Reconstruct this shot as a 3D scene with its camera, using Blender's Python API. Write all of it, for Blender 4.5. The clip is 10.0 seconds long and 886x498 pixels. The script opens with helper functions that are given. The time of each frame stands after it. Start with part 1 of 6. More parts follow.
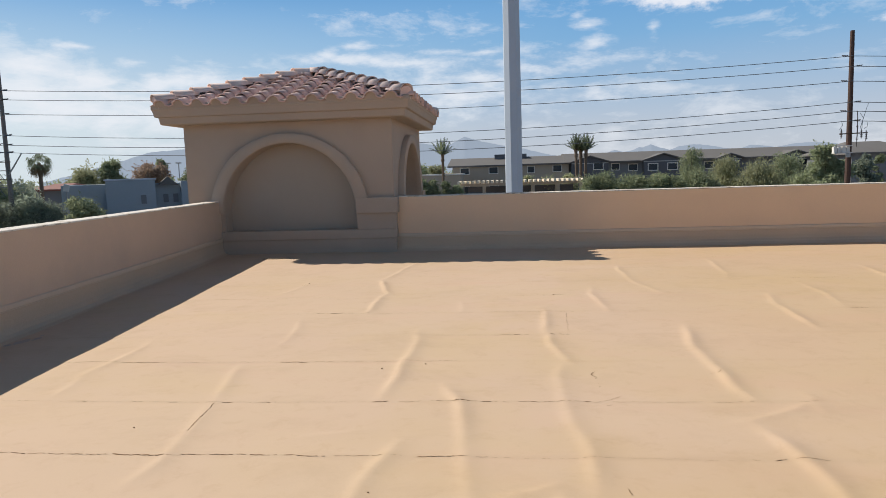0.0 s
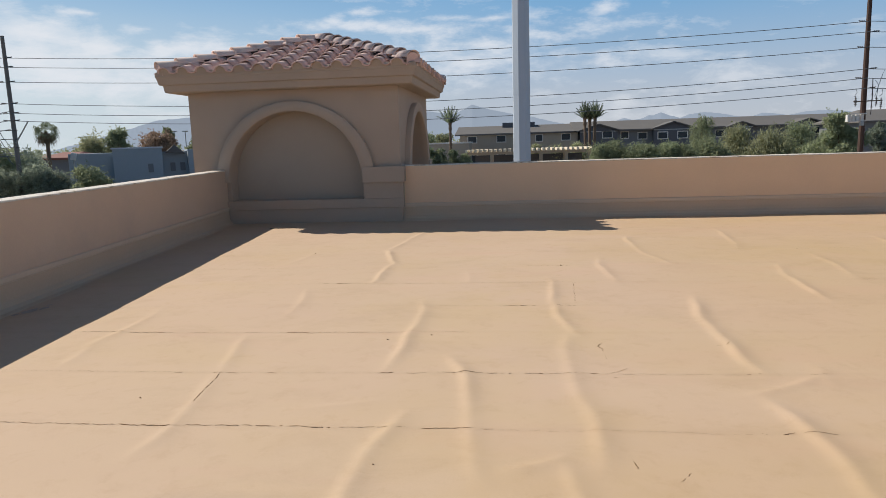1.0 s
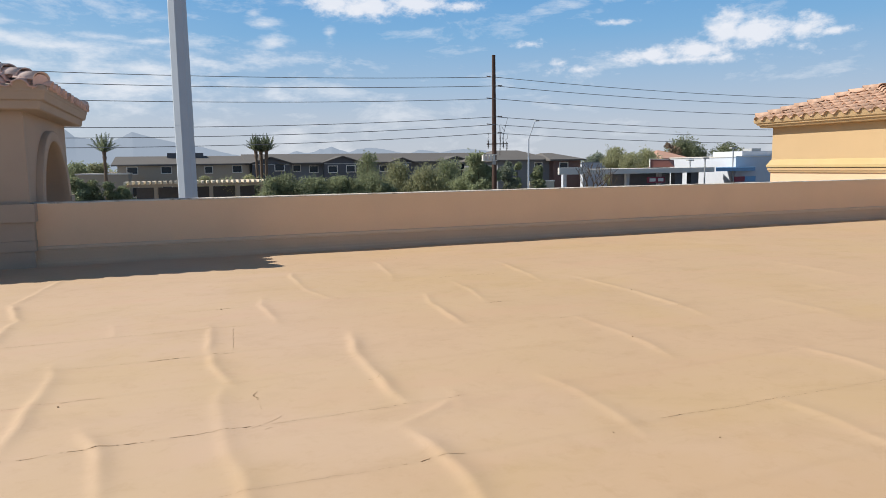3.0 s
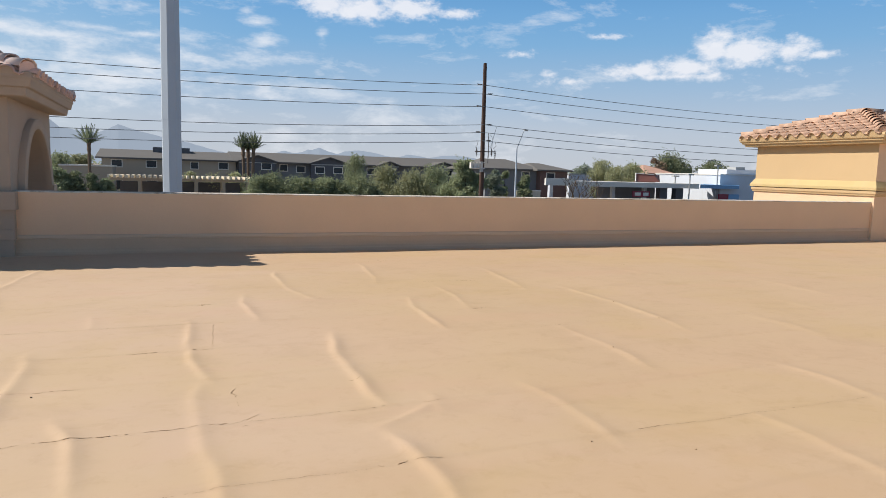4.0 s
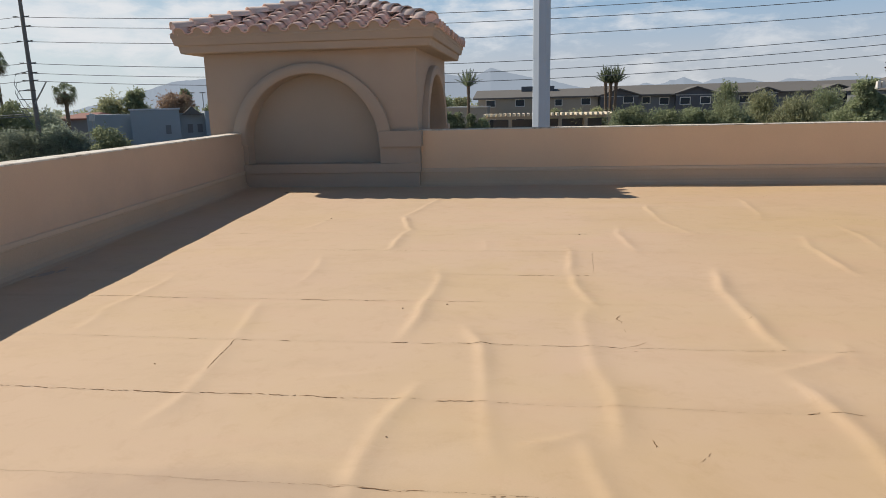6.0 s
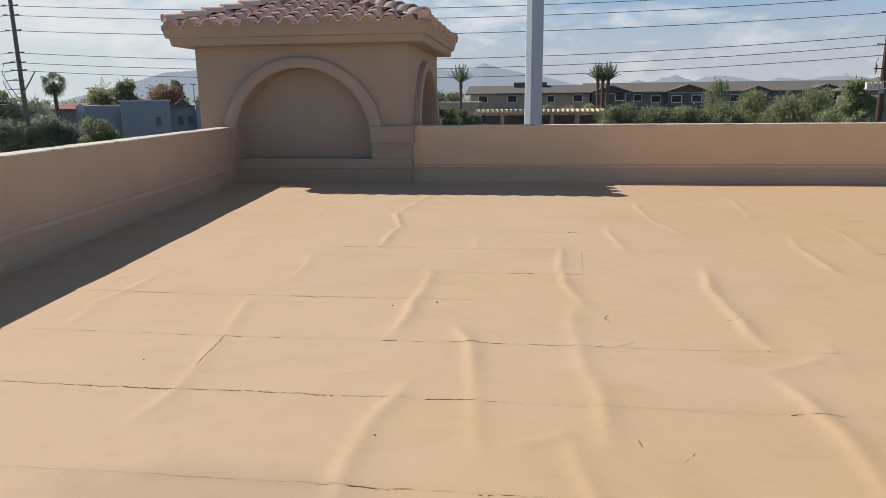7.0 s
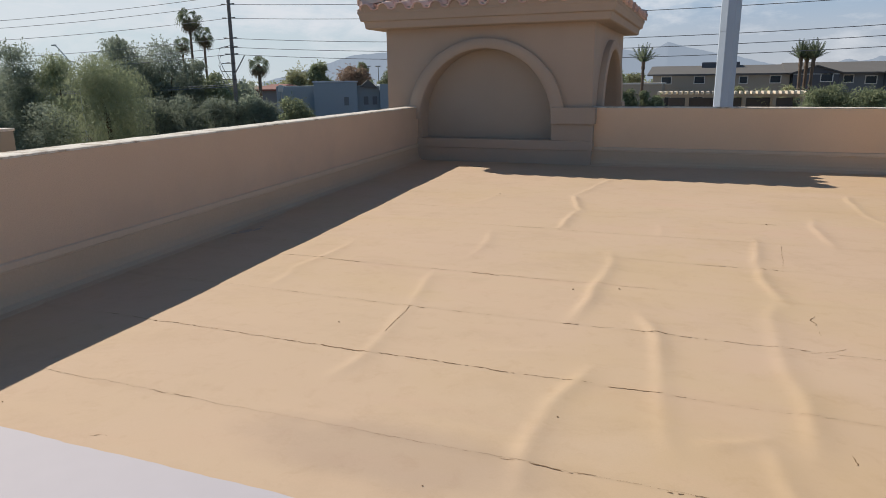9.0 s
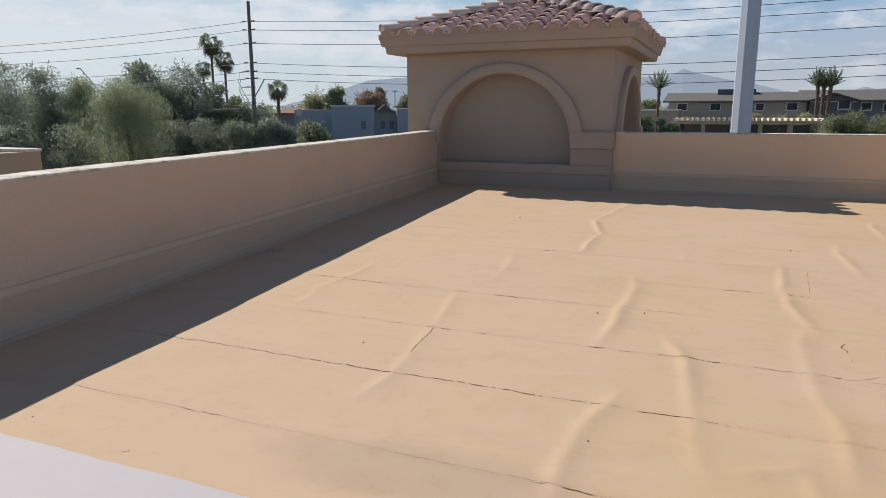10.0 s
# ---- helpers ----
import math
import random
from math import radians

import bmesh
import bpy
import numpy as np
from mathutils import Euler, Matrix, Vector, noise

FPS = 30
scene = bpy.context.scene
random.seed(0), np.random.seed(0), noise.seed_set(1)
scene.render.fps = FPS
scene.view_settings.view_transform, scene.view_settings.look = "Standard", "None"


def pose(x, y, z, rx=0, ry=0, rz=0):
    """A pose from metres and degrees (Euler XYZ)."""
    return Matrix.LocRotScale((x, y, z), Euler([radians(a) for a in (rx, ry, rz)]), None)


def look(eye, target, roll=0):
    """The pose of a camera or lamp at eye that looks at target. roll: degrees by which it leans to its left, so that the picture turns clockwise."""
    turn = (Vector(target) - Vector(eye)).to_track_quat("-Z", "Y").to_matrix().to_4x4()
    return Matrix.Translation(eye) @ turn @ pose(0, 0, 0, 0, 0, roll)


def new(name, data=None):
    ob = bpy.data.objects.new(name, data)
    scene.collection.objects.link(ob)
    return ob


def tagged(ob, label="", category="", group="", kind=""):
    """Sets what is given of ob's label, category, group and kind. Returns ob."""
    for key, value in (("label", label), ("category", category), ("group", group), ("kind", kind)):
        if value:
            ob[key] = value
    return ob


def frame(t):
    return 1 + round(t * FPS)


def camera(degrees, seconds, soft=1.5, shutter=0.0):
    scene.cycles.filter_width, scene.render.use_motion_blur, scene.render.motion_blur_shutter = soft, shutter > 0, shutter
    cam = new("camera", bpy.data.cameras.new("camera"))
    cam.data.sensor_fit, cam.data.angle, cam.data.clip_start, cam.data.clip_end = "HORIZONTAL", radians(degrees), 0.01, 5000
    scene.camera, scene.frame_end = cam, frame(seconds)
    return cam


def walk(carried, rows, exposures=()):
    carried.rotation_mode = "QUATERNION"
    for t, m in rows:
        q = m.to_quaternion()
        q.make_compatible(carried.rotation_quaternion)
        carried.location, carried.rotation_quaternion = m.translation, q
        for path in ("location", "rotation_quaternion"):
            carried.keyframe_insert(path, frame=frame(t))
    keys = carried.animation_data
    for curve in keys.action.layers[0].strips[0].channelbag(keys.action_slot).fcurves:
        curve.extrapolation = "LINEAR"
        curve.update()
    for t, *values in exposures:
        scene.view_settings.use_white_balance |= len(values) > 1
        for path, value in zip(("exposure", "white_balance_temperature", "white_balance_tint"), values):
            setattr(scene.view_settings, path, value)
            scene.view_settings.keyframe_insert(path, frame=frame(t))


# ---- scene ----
cam = camera(66.5, 10.0, 0.65)
PATH = [
    (0, (0.472, 0.019, 1.582), (0.278, 1.997, 1.356), -1.8),
    (0.5, (0.505, 0.048, 1.6), (0.339, 2.026, 1.356), -2.2),
    (0.8, (0.477, 0.07, 1.592), (0.262, 2.036, 1.296), -2.6),
    (1, (0.476, 0.08, 1.587), (0.259, 2.042, 1.271), -1.8),
    (1.5, (0.471, 0.061, 1.59), (0.319, 2.032, 1.287), -1.9),
    (1.8, (0.586, 0.057, 1.612), (0.699, 2.033, 1.321), -1.7),
    (2, (0.664, 0.096, 1.632), (1.131, 2.026, 1.392), -2.7),
    (2.2, (0.68, 0.108, 1.64), (1.311, 1.994, 1.426), -4.2),
    (2.5, (0.697, 0.121, 1.656), (1.376, 1.987, 1.419), -4.4),
    (2.7, (0.698, 0.127, 1.673), (1.386, 1.989, 1.422), -2.8),
    (3.8, (0.691, 0.132, 1.656), (1.433, 1.974, 1.422), 1.4),
    (4, (0.69, 0.133, 1.653), (1.437, 1.974, 1.426), 1.6),
    (4.5, (0.683, 0.159, 1.628), (1.44, 1.989, 1.348), 1.2),
    (4.8, (0.61, 0.172, 1.636), (1.133, 2.076, 1.317), 0.3),
    (5, (0.549, 0.184, 1.622), (0.832, 2.133, 1.27), 0.2),
    (5.2, (0.495, 0.178, 1.605), (0.563, 2.142, 1.23), -0.4),
    (5.5, (0.474, 0.192, 1.606), (0.302, 2.142, 1.192), -0.7),
    (5.7, (0.459, 0.184, 1.597), (0.191, 2.122, 1.185), -1.4),
    (6.8, (0.47, 0.18, 1.622), (0.226, 2.116, 1.184), -0.8),
    (7, (0.468, 0.169, 1.627), (0.23, 2.107, 1.195), -0.6),
    (7.5, (0.453, 0.164, 1.605), (0.266, 2.097, 1.125), -0.3),
    (7.7, (0.439, 0.166, 1.612), (0.173, 2.082, 1.104), -0.4),
    (8, (0.369, 0.158, 1.618), (-0.176, 2.017, 1.12), -1.5),
    (8.2, (0.34, 0.157, 1.603), (-0.33, 1.978, 1.117), -1.0),
    (8.5, (0.317, 0.152, 1.599), (-0.433, 1.939, 1.104), 0.3),
    (9, (0.339, 0.149, 1.612), (-0.37, 1.956, 1.134), -0.6),
    (9.5, (0.319, 0.122, 1.605), (-0.361, 1.949, 1.162), 1.1),
    (10, (0.264, 0.11, 1.597), (-0.488, 1.917, 1.188), -0.2),
]
walk(cam, [(t, look(eye, target, roll)) for t, eye, target, roll in PATH],
     [(0.0, 0.08, 6500, 10), (0.5, -0.01, 6500, 10), (1.5, -0.04, 6500, 10), (2.2, 0.07, 6500, 10), (4.5, 0.09, 6550, 10), (5.5, -0.03, 6750, 10), (7.0, -0.02, 6750, 10), (7.5, 0.06, 6750, 10), (8.3, -0.12, 6550, 10), (10.0, -0.06, 6500, 10)])

# ---------------------------------------------------------------- world, sun
SUN_DIR = Vector((1.085, -0.43, -1.0)).normalized()   # the way the light travels
SUN_EL = math.asin(-SUN_DIR.z)
SUN_AZ = math.atan2(-SUN_DIR.x, -SUN_DIR.y)            # clockwise from +y

# thin high cloud: bearing, height, reach, flatness, density
CLOUD_BANKS = ((-25.0, 6.0, 0.30, 4.5, 0.15), (-44.0, 6.0, 0.48, 5.0, 0.20), (-64.0, 8.0, 0.5, 3.5, 0.20), (-2.0, 6.5, 0.25, 4.5, 0.10), (20.0, 3.0, 0.5, 6.0, 0.06))
# heaped cloud, lobe by lobe: bearing, height, half width, half height (degrees), body
CLOUD_LOBES = (
    (37.4, 8.4, 2.65, 0.6, 1), (40.8, 8.5, 2.55, 0.75, 1), (42.9, 9.9, 1.37, 1.38, 1.1), (45.1, 9.5, 2.24, 1.12, 1.1), (48.6, 9.6, 1.54, 0.78, 1),
    (50.4, 9.2, 1.35, 0.31, 0.8), (40.4, 7.9, 4.69, 0.34, 0.8), (30.4, 8.1, 0.73, 0.35, 0.6), (31.9, 7.5, 2.78, 0.44, 0.5), (34.6, 11.0, 1.58, 0.29, 0.55),
    (28.1, 9.7, 1.46, 0.3, 0.5), (48.7, 8.1, 1.47, 0.4, 0.45),
    (11.9, 13.1, 1.72, 1.01, 1), (14.8, 12.7, 2.39, 0.93, 1.1), (18.6, 13.0, 2.87, 0.93, 1), (22.5, 12.7, 2.08, 0.42, 0.7),
)
# small puffs and streaks
CLOUD_WISPS = (
    (7.2, 9.9, 1.33, 0.56, 0.8), (6.7, 11.2, 1.06, 0.38, 0.7), (11.7, 10.6, 0.32, 0.52, 0.4), (5.8, 12.0, 0.43, 0.25, 0.4), (8.5, 12.9, 1.24, 0.29, 0.5),
    (-1.7, 11.7, 1.12, 0.24, 0.45), (-1.8, 7.6, 3.07, 0.59, 0.75), (1.5, 8.1, 2.76, 0.85, 0.75), (6.1, 8.5, 2.75, 0.69, 0.7), (9.4, 8.7, 2.26, 0.44, 0.6),
    (6.9, 5.9, 2.92, 0.71, 0.5), (-7.4, 8.9, 4.74, 0.44, 0.75), (-4.7, 9.8, 2.33, 0.24, 0.55), (-9.7, 7.6, 2.51, 0.51, 0.7),
    (-14.5, 9.7, 1.1, 0.48, 0.9), (-12.1, 10.3, 1.24, 0.35, 0.8), (-12.7, 9.3, 5.8, 0.57, 0.8),
)
CLOUD_SOFT = (
    (-36.1, 8.3, 2.19, 0.77, 1), (-32.6, 7.6, 3.04, 0.72, 0.9), (-35.9, 6.6, 3.98, 1.1, 0.9), (-29.1, 8.9, 1.35, 0.33, 0.7), (-28.0, 7.2, 3.27, 0.75, 0.8),
    (-24.3, 7.7, 2.99, 0.68, 0.8), (-5.8, 8.7, 3.97, 0.49, 0.75), (-2.0, 9.6, 1.95, 0.22, 0.5), (-2.0, 11.6, 1.02, 0.3, 0.45), (-32.8, 9.9, 1.34, 0.2, 0.55),
    (-32.8, 5.4, 9.17, 1.71, 0.7), (-3.5, 6.1, 6.06, 1.9, 0.55), (5.1, 6.5, 2.8, 0.46, 0.5), (-43.6, 7.2, 7.04, 0.64, 0.75), (-51.8, 6.4, 4.34, 0.76, 0.7),
)

world = bpy.data.worlds.new("sky")
scene.world = world
world.use_nodes = True
wn, wl = world.node_tree.nodes, world.node_tree.links
wn.clear()
w_out = wn.new("ShaderNodeOutputWorld")
w_bg = wn.new("ShaderNodeBackground")
w_bg.inputs["Strength"].default_value = 0.06
w_sky = wn.new("ShaderNodeTexSky")
w_sky.sky_type = "NISHITA"
w_sky.sun_disc = False
w_sky.sun_elevation = SUN_EL
w_sky.sun_rotation = SUN_AZ % (2 * math.pi)
w_sky.altitude = 350
w_sky.air_density = 1.0
w_sky.dust_density = 0.5
w_sky.ozone_density = 1.2
w_co = wn.new("ShaderNodeTexCoord")
w_map = wn.new("ShaderNodeMapping")
w_map.inputs["Scale"].default_value = (6.5, 6.5, 18.0)
w_map.inputs["Location"].default_value = (0.3, 1.7, 0.2)
wl.new(w_co.outputs["Generated"], w_map.inputs["Vector"])
w_n1 = wn.new("ShaderNodeTexNoise")
w_n1.inputs["Scale"].default_value = 1.3
w_n1.inputs["Detail"].default_value = 9
w_n1.inputs["Roughness"].default_value = 0.64
w_n1.inputs["Distortion"].default_value = 0.25
wl.new(w_map.outputs["Vector"], w_n1.inputs["Vector"])
w_ramp = wn.new("ShaderNodeValToRGB")
w_ramp.color_ramp.elements[0].position = 0.55
w_ramp.color_ramp.elements[0].color = (0, 0, 0, 1)
w_ramp.color_ramp.elements[1].position = 0.71
w_ramp.color_ramp.elements[1].color = (1, 1, 1, 1)
w_mix = wn.new("ShaderNodeMixRGB")
w_mix.inputs["Color2"].default_value = (13.5, 13.9, 14.6, 1)
w_scale = wn.new("ShaderNodeMath")
w_scale.operation = "MULTIPLY"
w_scale.inputs[1].default_value = 0.5
wl.new(w_ramp.outputs["Color"], w_scale.inputs[0])
wl.new(w_scale.outputs[0], w_mix.inputs["Fac"])
w_sep = wn.new("ShaderNodeSeparateXYZ")
wl.new(w_co.outputs["Generated"], w_sep.inputs[0])
w_low = wn.new("ShaderNodeValToRGB")         # hazy lower sky by height
cr = w_low.color_ramp
cr.elements[0].position, cr.elements[0].color = 0.0, (8.9, 9.6, 10.8, 1)
cr.elements[1].position, cr.elements[1].color = 0.40, (1.8, 5.2, 10.4, 1)
for at, col in ((0.06, (8.1, 9.3, 11.1, 1)), (0.12, (5.7, 8.3, 11.5, 1)), (0.18, (3.5, 7.2, 11.7, 1)), (0.24, (2.4, 6.2, 11.5, 1))):
    el = cr.elements.new(at)
    el.color = col
wl.new(w_sep.outputs["Z"], w_low.inputs["Fac"])
w_hz = wn.new("ShaderNodeMapRange")
w_hz.inputs["From Min"].default_value, w_hz.inputs["From Max"].default_value = 0.22, 0.55
w_hz.inputs["To Min"].default_value, w_hz.inputs["To Max"].default_value = 0.88, 0.0
wl.new(w_sep.outputs["Z"], w_hz.inputs["Value"])
w_haze = wn.new("ShaderNodeMixRGB")
wl.new(w_hz.outputs["Result"], w_haze.inputs["Fac"])
wl.new(w_sky.outputs["Color"], w_haze.inputs["Color1"])
wl.new(w_low.outputs["Color"], w_haze.inputs["Color2"])
# paler towards the sun
w_dot = wn.new("ShaderNodeVectorMath")
w_dot.operation = "DOT_PRODUCT"
w_dot.inputs[1].default_value = -SUN_DIR
wl.new(w_co.outputs["Generated"], w_dot.inputs[0])
w_near = wn.new("ShaderNodeMapRange")
w_near.inputs["From Min"].default_value, w_near.inputs["From Max"].default_value = 0.34, 0.80
w_near.inputs["To Min"].default_value, w_near.inputs["To Max"].default_value = 0.0, 0.9
wl.new(w_dot.outputs["Value"], w_near.inputs["Value"])
w_flat = wn.new("ShaderNodeMapRange")
w_flat.inputs["From Min"].default_value, w_flat.inputs["From Max"].default_value = 0.06, 0.24
w_flat.inputs["To Min"].default_value, w_flat.inputs["To Max"].default_value = 1.0, 0.05
wl.new(w_sep.outputs["Z"], w_flat.inputs["Value"])
w_both = wn.new("ShaderNodeMath")
w_both.operation = "MULTIPLY"
wl.new(w_near.outputs["Result"], w_both.inputs[0])
wl.new(w_flat.outputs["Result"], w_both.inputs[1])
w_pale = wn.new("ShaderNodeMixRGB")
w_pale.inputs["Color2"].default_value = (11.4, 13.2, 13.9, 1)
wl.new(w_both.outputs[0], w_pale.inputs["Fac"])
wl.new(w_haze.outputs["Color"], w_pale.inputs["Color1"])
wl.new(w_pale.outputs["Color"], w_mix.inputs["Color1"])

# banks of cloud: the noise is lifted round a few directions
total = w_n1.outputs["Fac"]
for (b, e, wide, flat, lift) in CLOUD_BANKS:
    d = Vector((math.sin(radians(b)) * math.cos(radians(e)), math.cos(radians(b)) * math.cos(radians(e)), math.sin(radians(e))))
    sub = wn.new("ShaderNodeVectorMath")
    sub.operation = "SUBTRACT"
    sub.inputs[1].default_value = d
    wl.new(w_co.outputs["Generated"], sub.inputs[0])
    mul = wn.new("ShaderNodeVectorMath")
    mul.operation = "MULTIPLY"
    mul.inputs[1].default_value = (1, 1, flat)
    wl.new(sub.outputs[0], mul.inputs[0])
    ln = wn.new("ShaderNodeVectorMath")
    ln.operation = "LENGTH"
    wl.new(mul.outputs[0], ln.inputs[0])
    mr = wn.new("ShaderNodeMapRange")
    mr.interpolation_type = "SMOOTHSTEP"
    mr.inputs["From Min"].default_value, mr.inputs["From Max"].default_value = 0.0, wide
    mr.inputs["To Min"].default_value, mr.inputs["To Max"].default_value = lift, 0.0
    wl.new(ln.outputs["Value"], mr.inputs["Value"])
    ad = wn.new("ShaderNodeMath")
    ad.operation = "ADD"
    wl.new(total, ad.inputs[0])
    wl.new(mr.outputs["Result"], ad.inputs[1])
    total = ad.outputs[0]
w_up = wn.new("ShaderNodeMapRange")         # fewer clouds overhead
w_up.inputs["From Min"].default_value, w_up.inputs["From Max"].default_value = 0.22, 0.5
w_up.inputs["To Min"].default_value, w_up.inputs["To Max"].default_value = 0.0, -0.2
wl.new(w_sep.outputs["Z"], w_up.inputs["Value"])
w_sum = wn.new("ShaderNodeMath")
w_sum.operation = "ADD"
wl.new(total, w_sum.inputs[0])
wl.new(w_up.outputs["Result"], w_sum.inputs[1])
wl.new(w_sum.outputs[0], w_ramp.inputs["Fac"])

# clouds lobe by lobe: thin streaks first, then heaps with billowing edges
def cloud_layer(under, lobes, stretch, size, rough, swell, edge, most, colour):
    squeeze = wn.new("ShaderNodeMapping")
    squeeze.inputs["Scale"].default_value = stretch
    wl.new(w_co.outputs["Generated"], squeeze.inputs["Vector"])
    billow = wn.new("ShaderNodeTexNoise")
    billow.inputs["Scale"].default_value = size
    billow.inputs["Detail"].default_value = 7
    billow.inputs["Roughness"].default_value = rough
    wl.new(squeeze.outputs["Vector"], billow.inputs["Vector"])
    field = None
    for (b, e, wide, high, body) in lobes:
        d = Vector((math.sin(radians(b)) * math.cos(radians(e)), math.cos(radians(b)) * math.cos(radians(e)), math.sin(radians(e))))
        sub = wn.new("ShaderNodeVectorMath")
        sub.operation = "SUBTRACT"
        sub.inputs[1].default_value = d
        wl.new(w_co.outputs["Generated"], sub.inputs[0])
        mul = wn.new("ShaderNodeVectorMath")
        mul.operation = "MULTIPLY"
        k, q = 1 / radians(wide * 1.35), 1 / radians(high * 1.45)
        mul.inputs[1].default_value = (k, k, q)
        wl.new(sub.outputs[0], mul.inputs[0])
        ln = wn.new("ShaderNodeVectorMath")
        ln.operation = "LENGTH"
        wl.new(mul.outputs[0], ln.inputs[0])
        fall = wn.new("ShaderNodeMath")
        fall.operation = "MULTIPLY_ADD"
        fall.inputs[1].default_value, fall.inputs[2].default_value = -body, body
        wl.new(ln.outputs["Value"], fall.inputs[0])
        if field is None:
            field = fall.outputs[0]
            continue
        top = wn.new("ShaderNodeMath")
        top.operation = "SMOOTH_MAX"
        top.inputs[2].default_value = 0.12
        wl.new(field, top.inputs[0])
        wl.new(fall.outputs[0], top.inputs[1])
        field = top.outputs[0]
    puff = wn.new("ShaderNodeMath")
    puff.operation = "MULTIPLY_ADD"
    puff.inputs[1].default_value, puff.inputs[2].default_value = swell, -swell / 2
    wl.new(billow.outputs["Fac"], puff.inputs[0])
    body = wn.new("ShaderNodeMath")
    body.operation = "ADD"
    wl.new(field, body.inputs[0])
    wl.new(puff.outputs[0], body.inputs[1])
    rim = wn.new("ShaderNodeMapRange")
    rim.interpolation_type = "SMOOTHSTEP"
    rim.inputs["From Min"].default_value, rim.inputs["From Max"].default_value = edge
    rim.inputs["To Max"].default_value = most
    wl.new(body.outputs[0], rim.inputs["Value"])
    heap = wn.new("ShaderNodeMixRGB")
    heap.inputs["Color2"].default_value = (*colour, 1)
    wl.new(rim.outputs["Result"], heap.inputs["Fac"])
    wl.new(under, heap.inputs["Color1"])
    return heap.outputs["Color"]


sky_colour = cloud_layer(w_mix.outputs["Color"], CLOUD_SOFT + CLOUD_WISPS, (0.5, 0.5, 1.4), 40.0, 0.62, 2.1, (0.0, 1.0), 0.75, (13.4, 13.8, 14.6))
sky_colour = cloud_layer(sky_colour, CLOUD_LOBES, (0.7, 0.7, 1.2), 62.0, 0.62, 1.7, (0.06, 0.80), 0.84, (14.2, 14.3, 15.0))
wl.new(sky_colour, w_bg.inputs["Color"])
wl.new(w_bg.outputs["Background"], w_out.inputs["Surface"])

sun = new("sun", bpy.data.lights.new("sun", "SUN"))
sun.data.energy = 4.8
sun.data.angle = radians(0.53)
sun.data.color = (1.0, 0.93, 0.82)
sun.matrix_world = look((0, 0, 30), Vector((0, 0, 30)) + SUN_DIR)


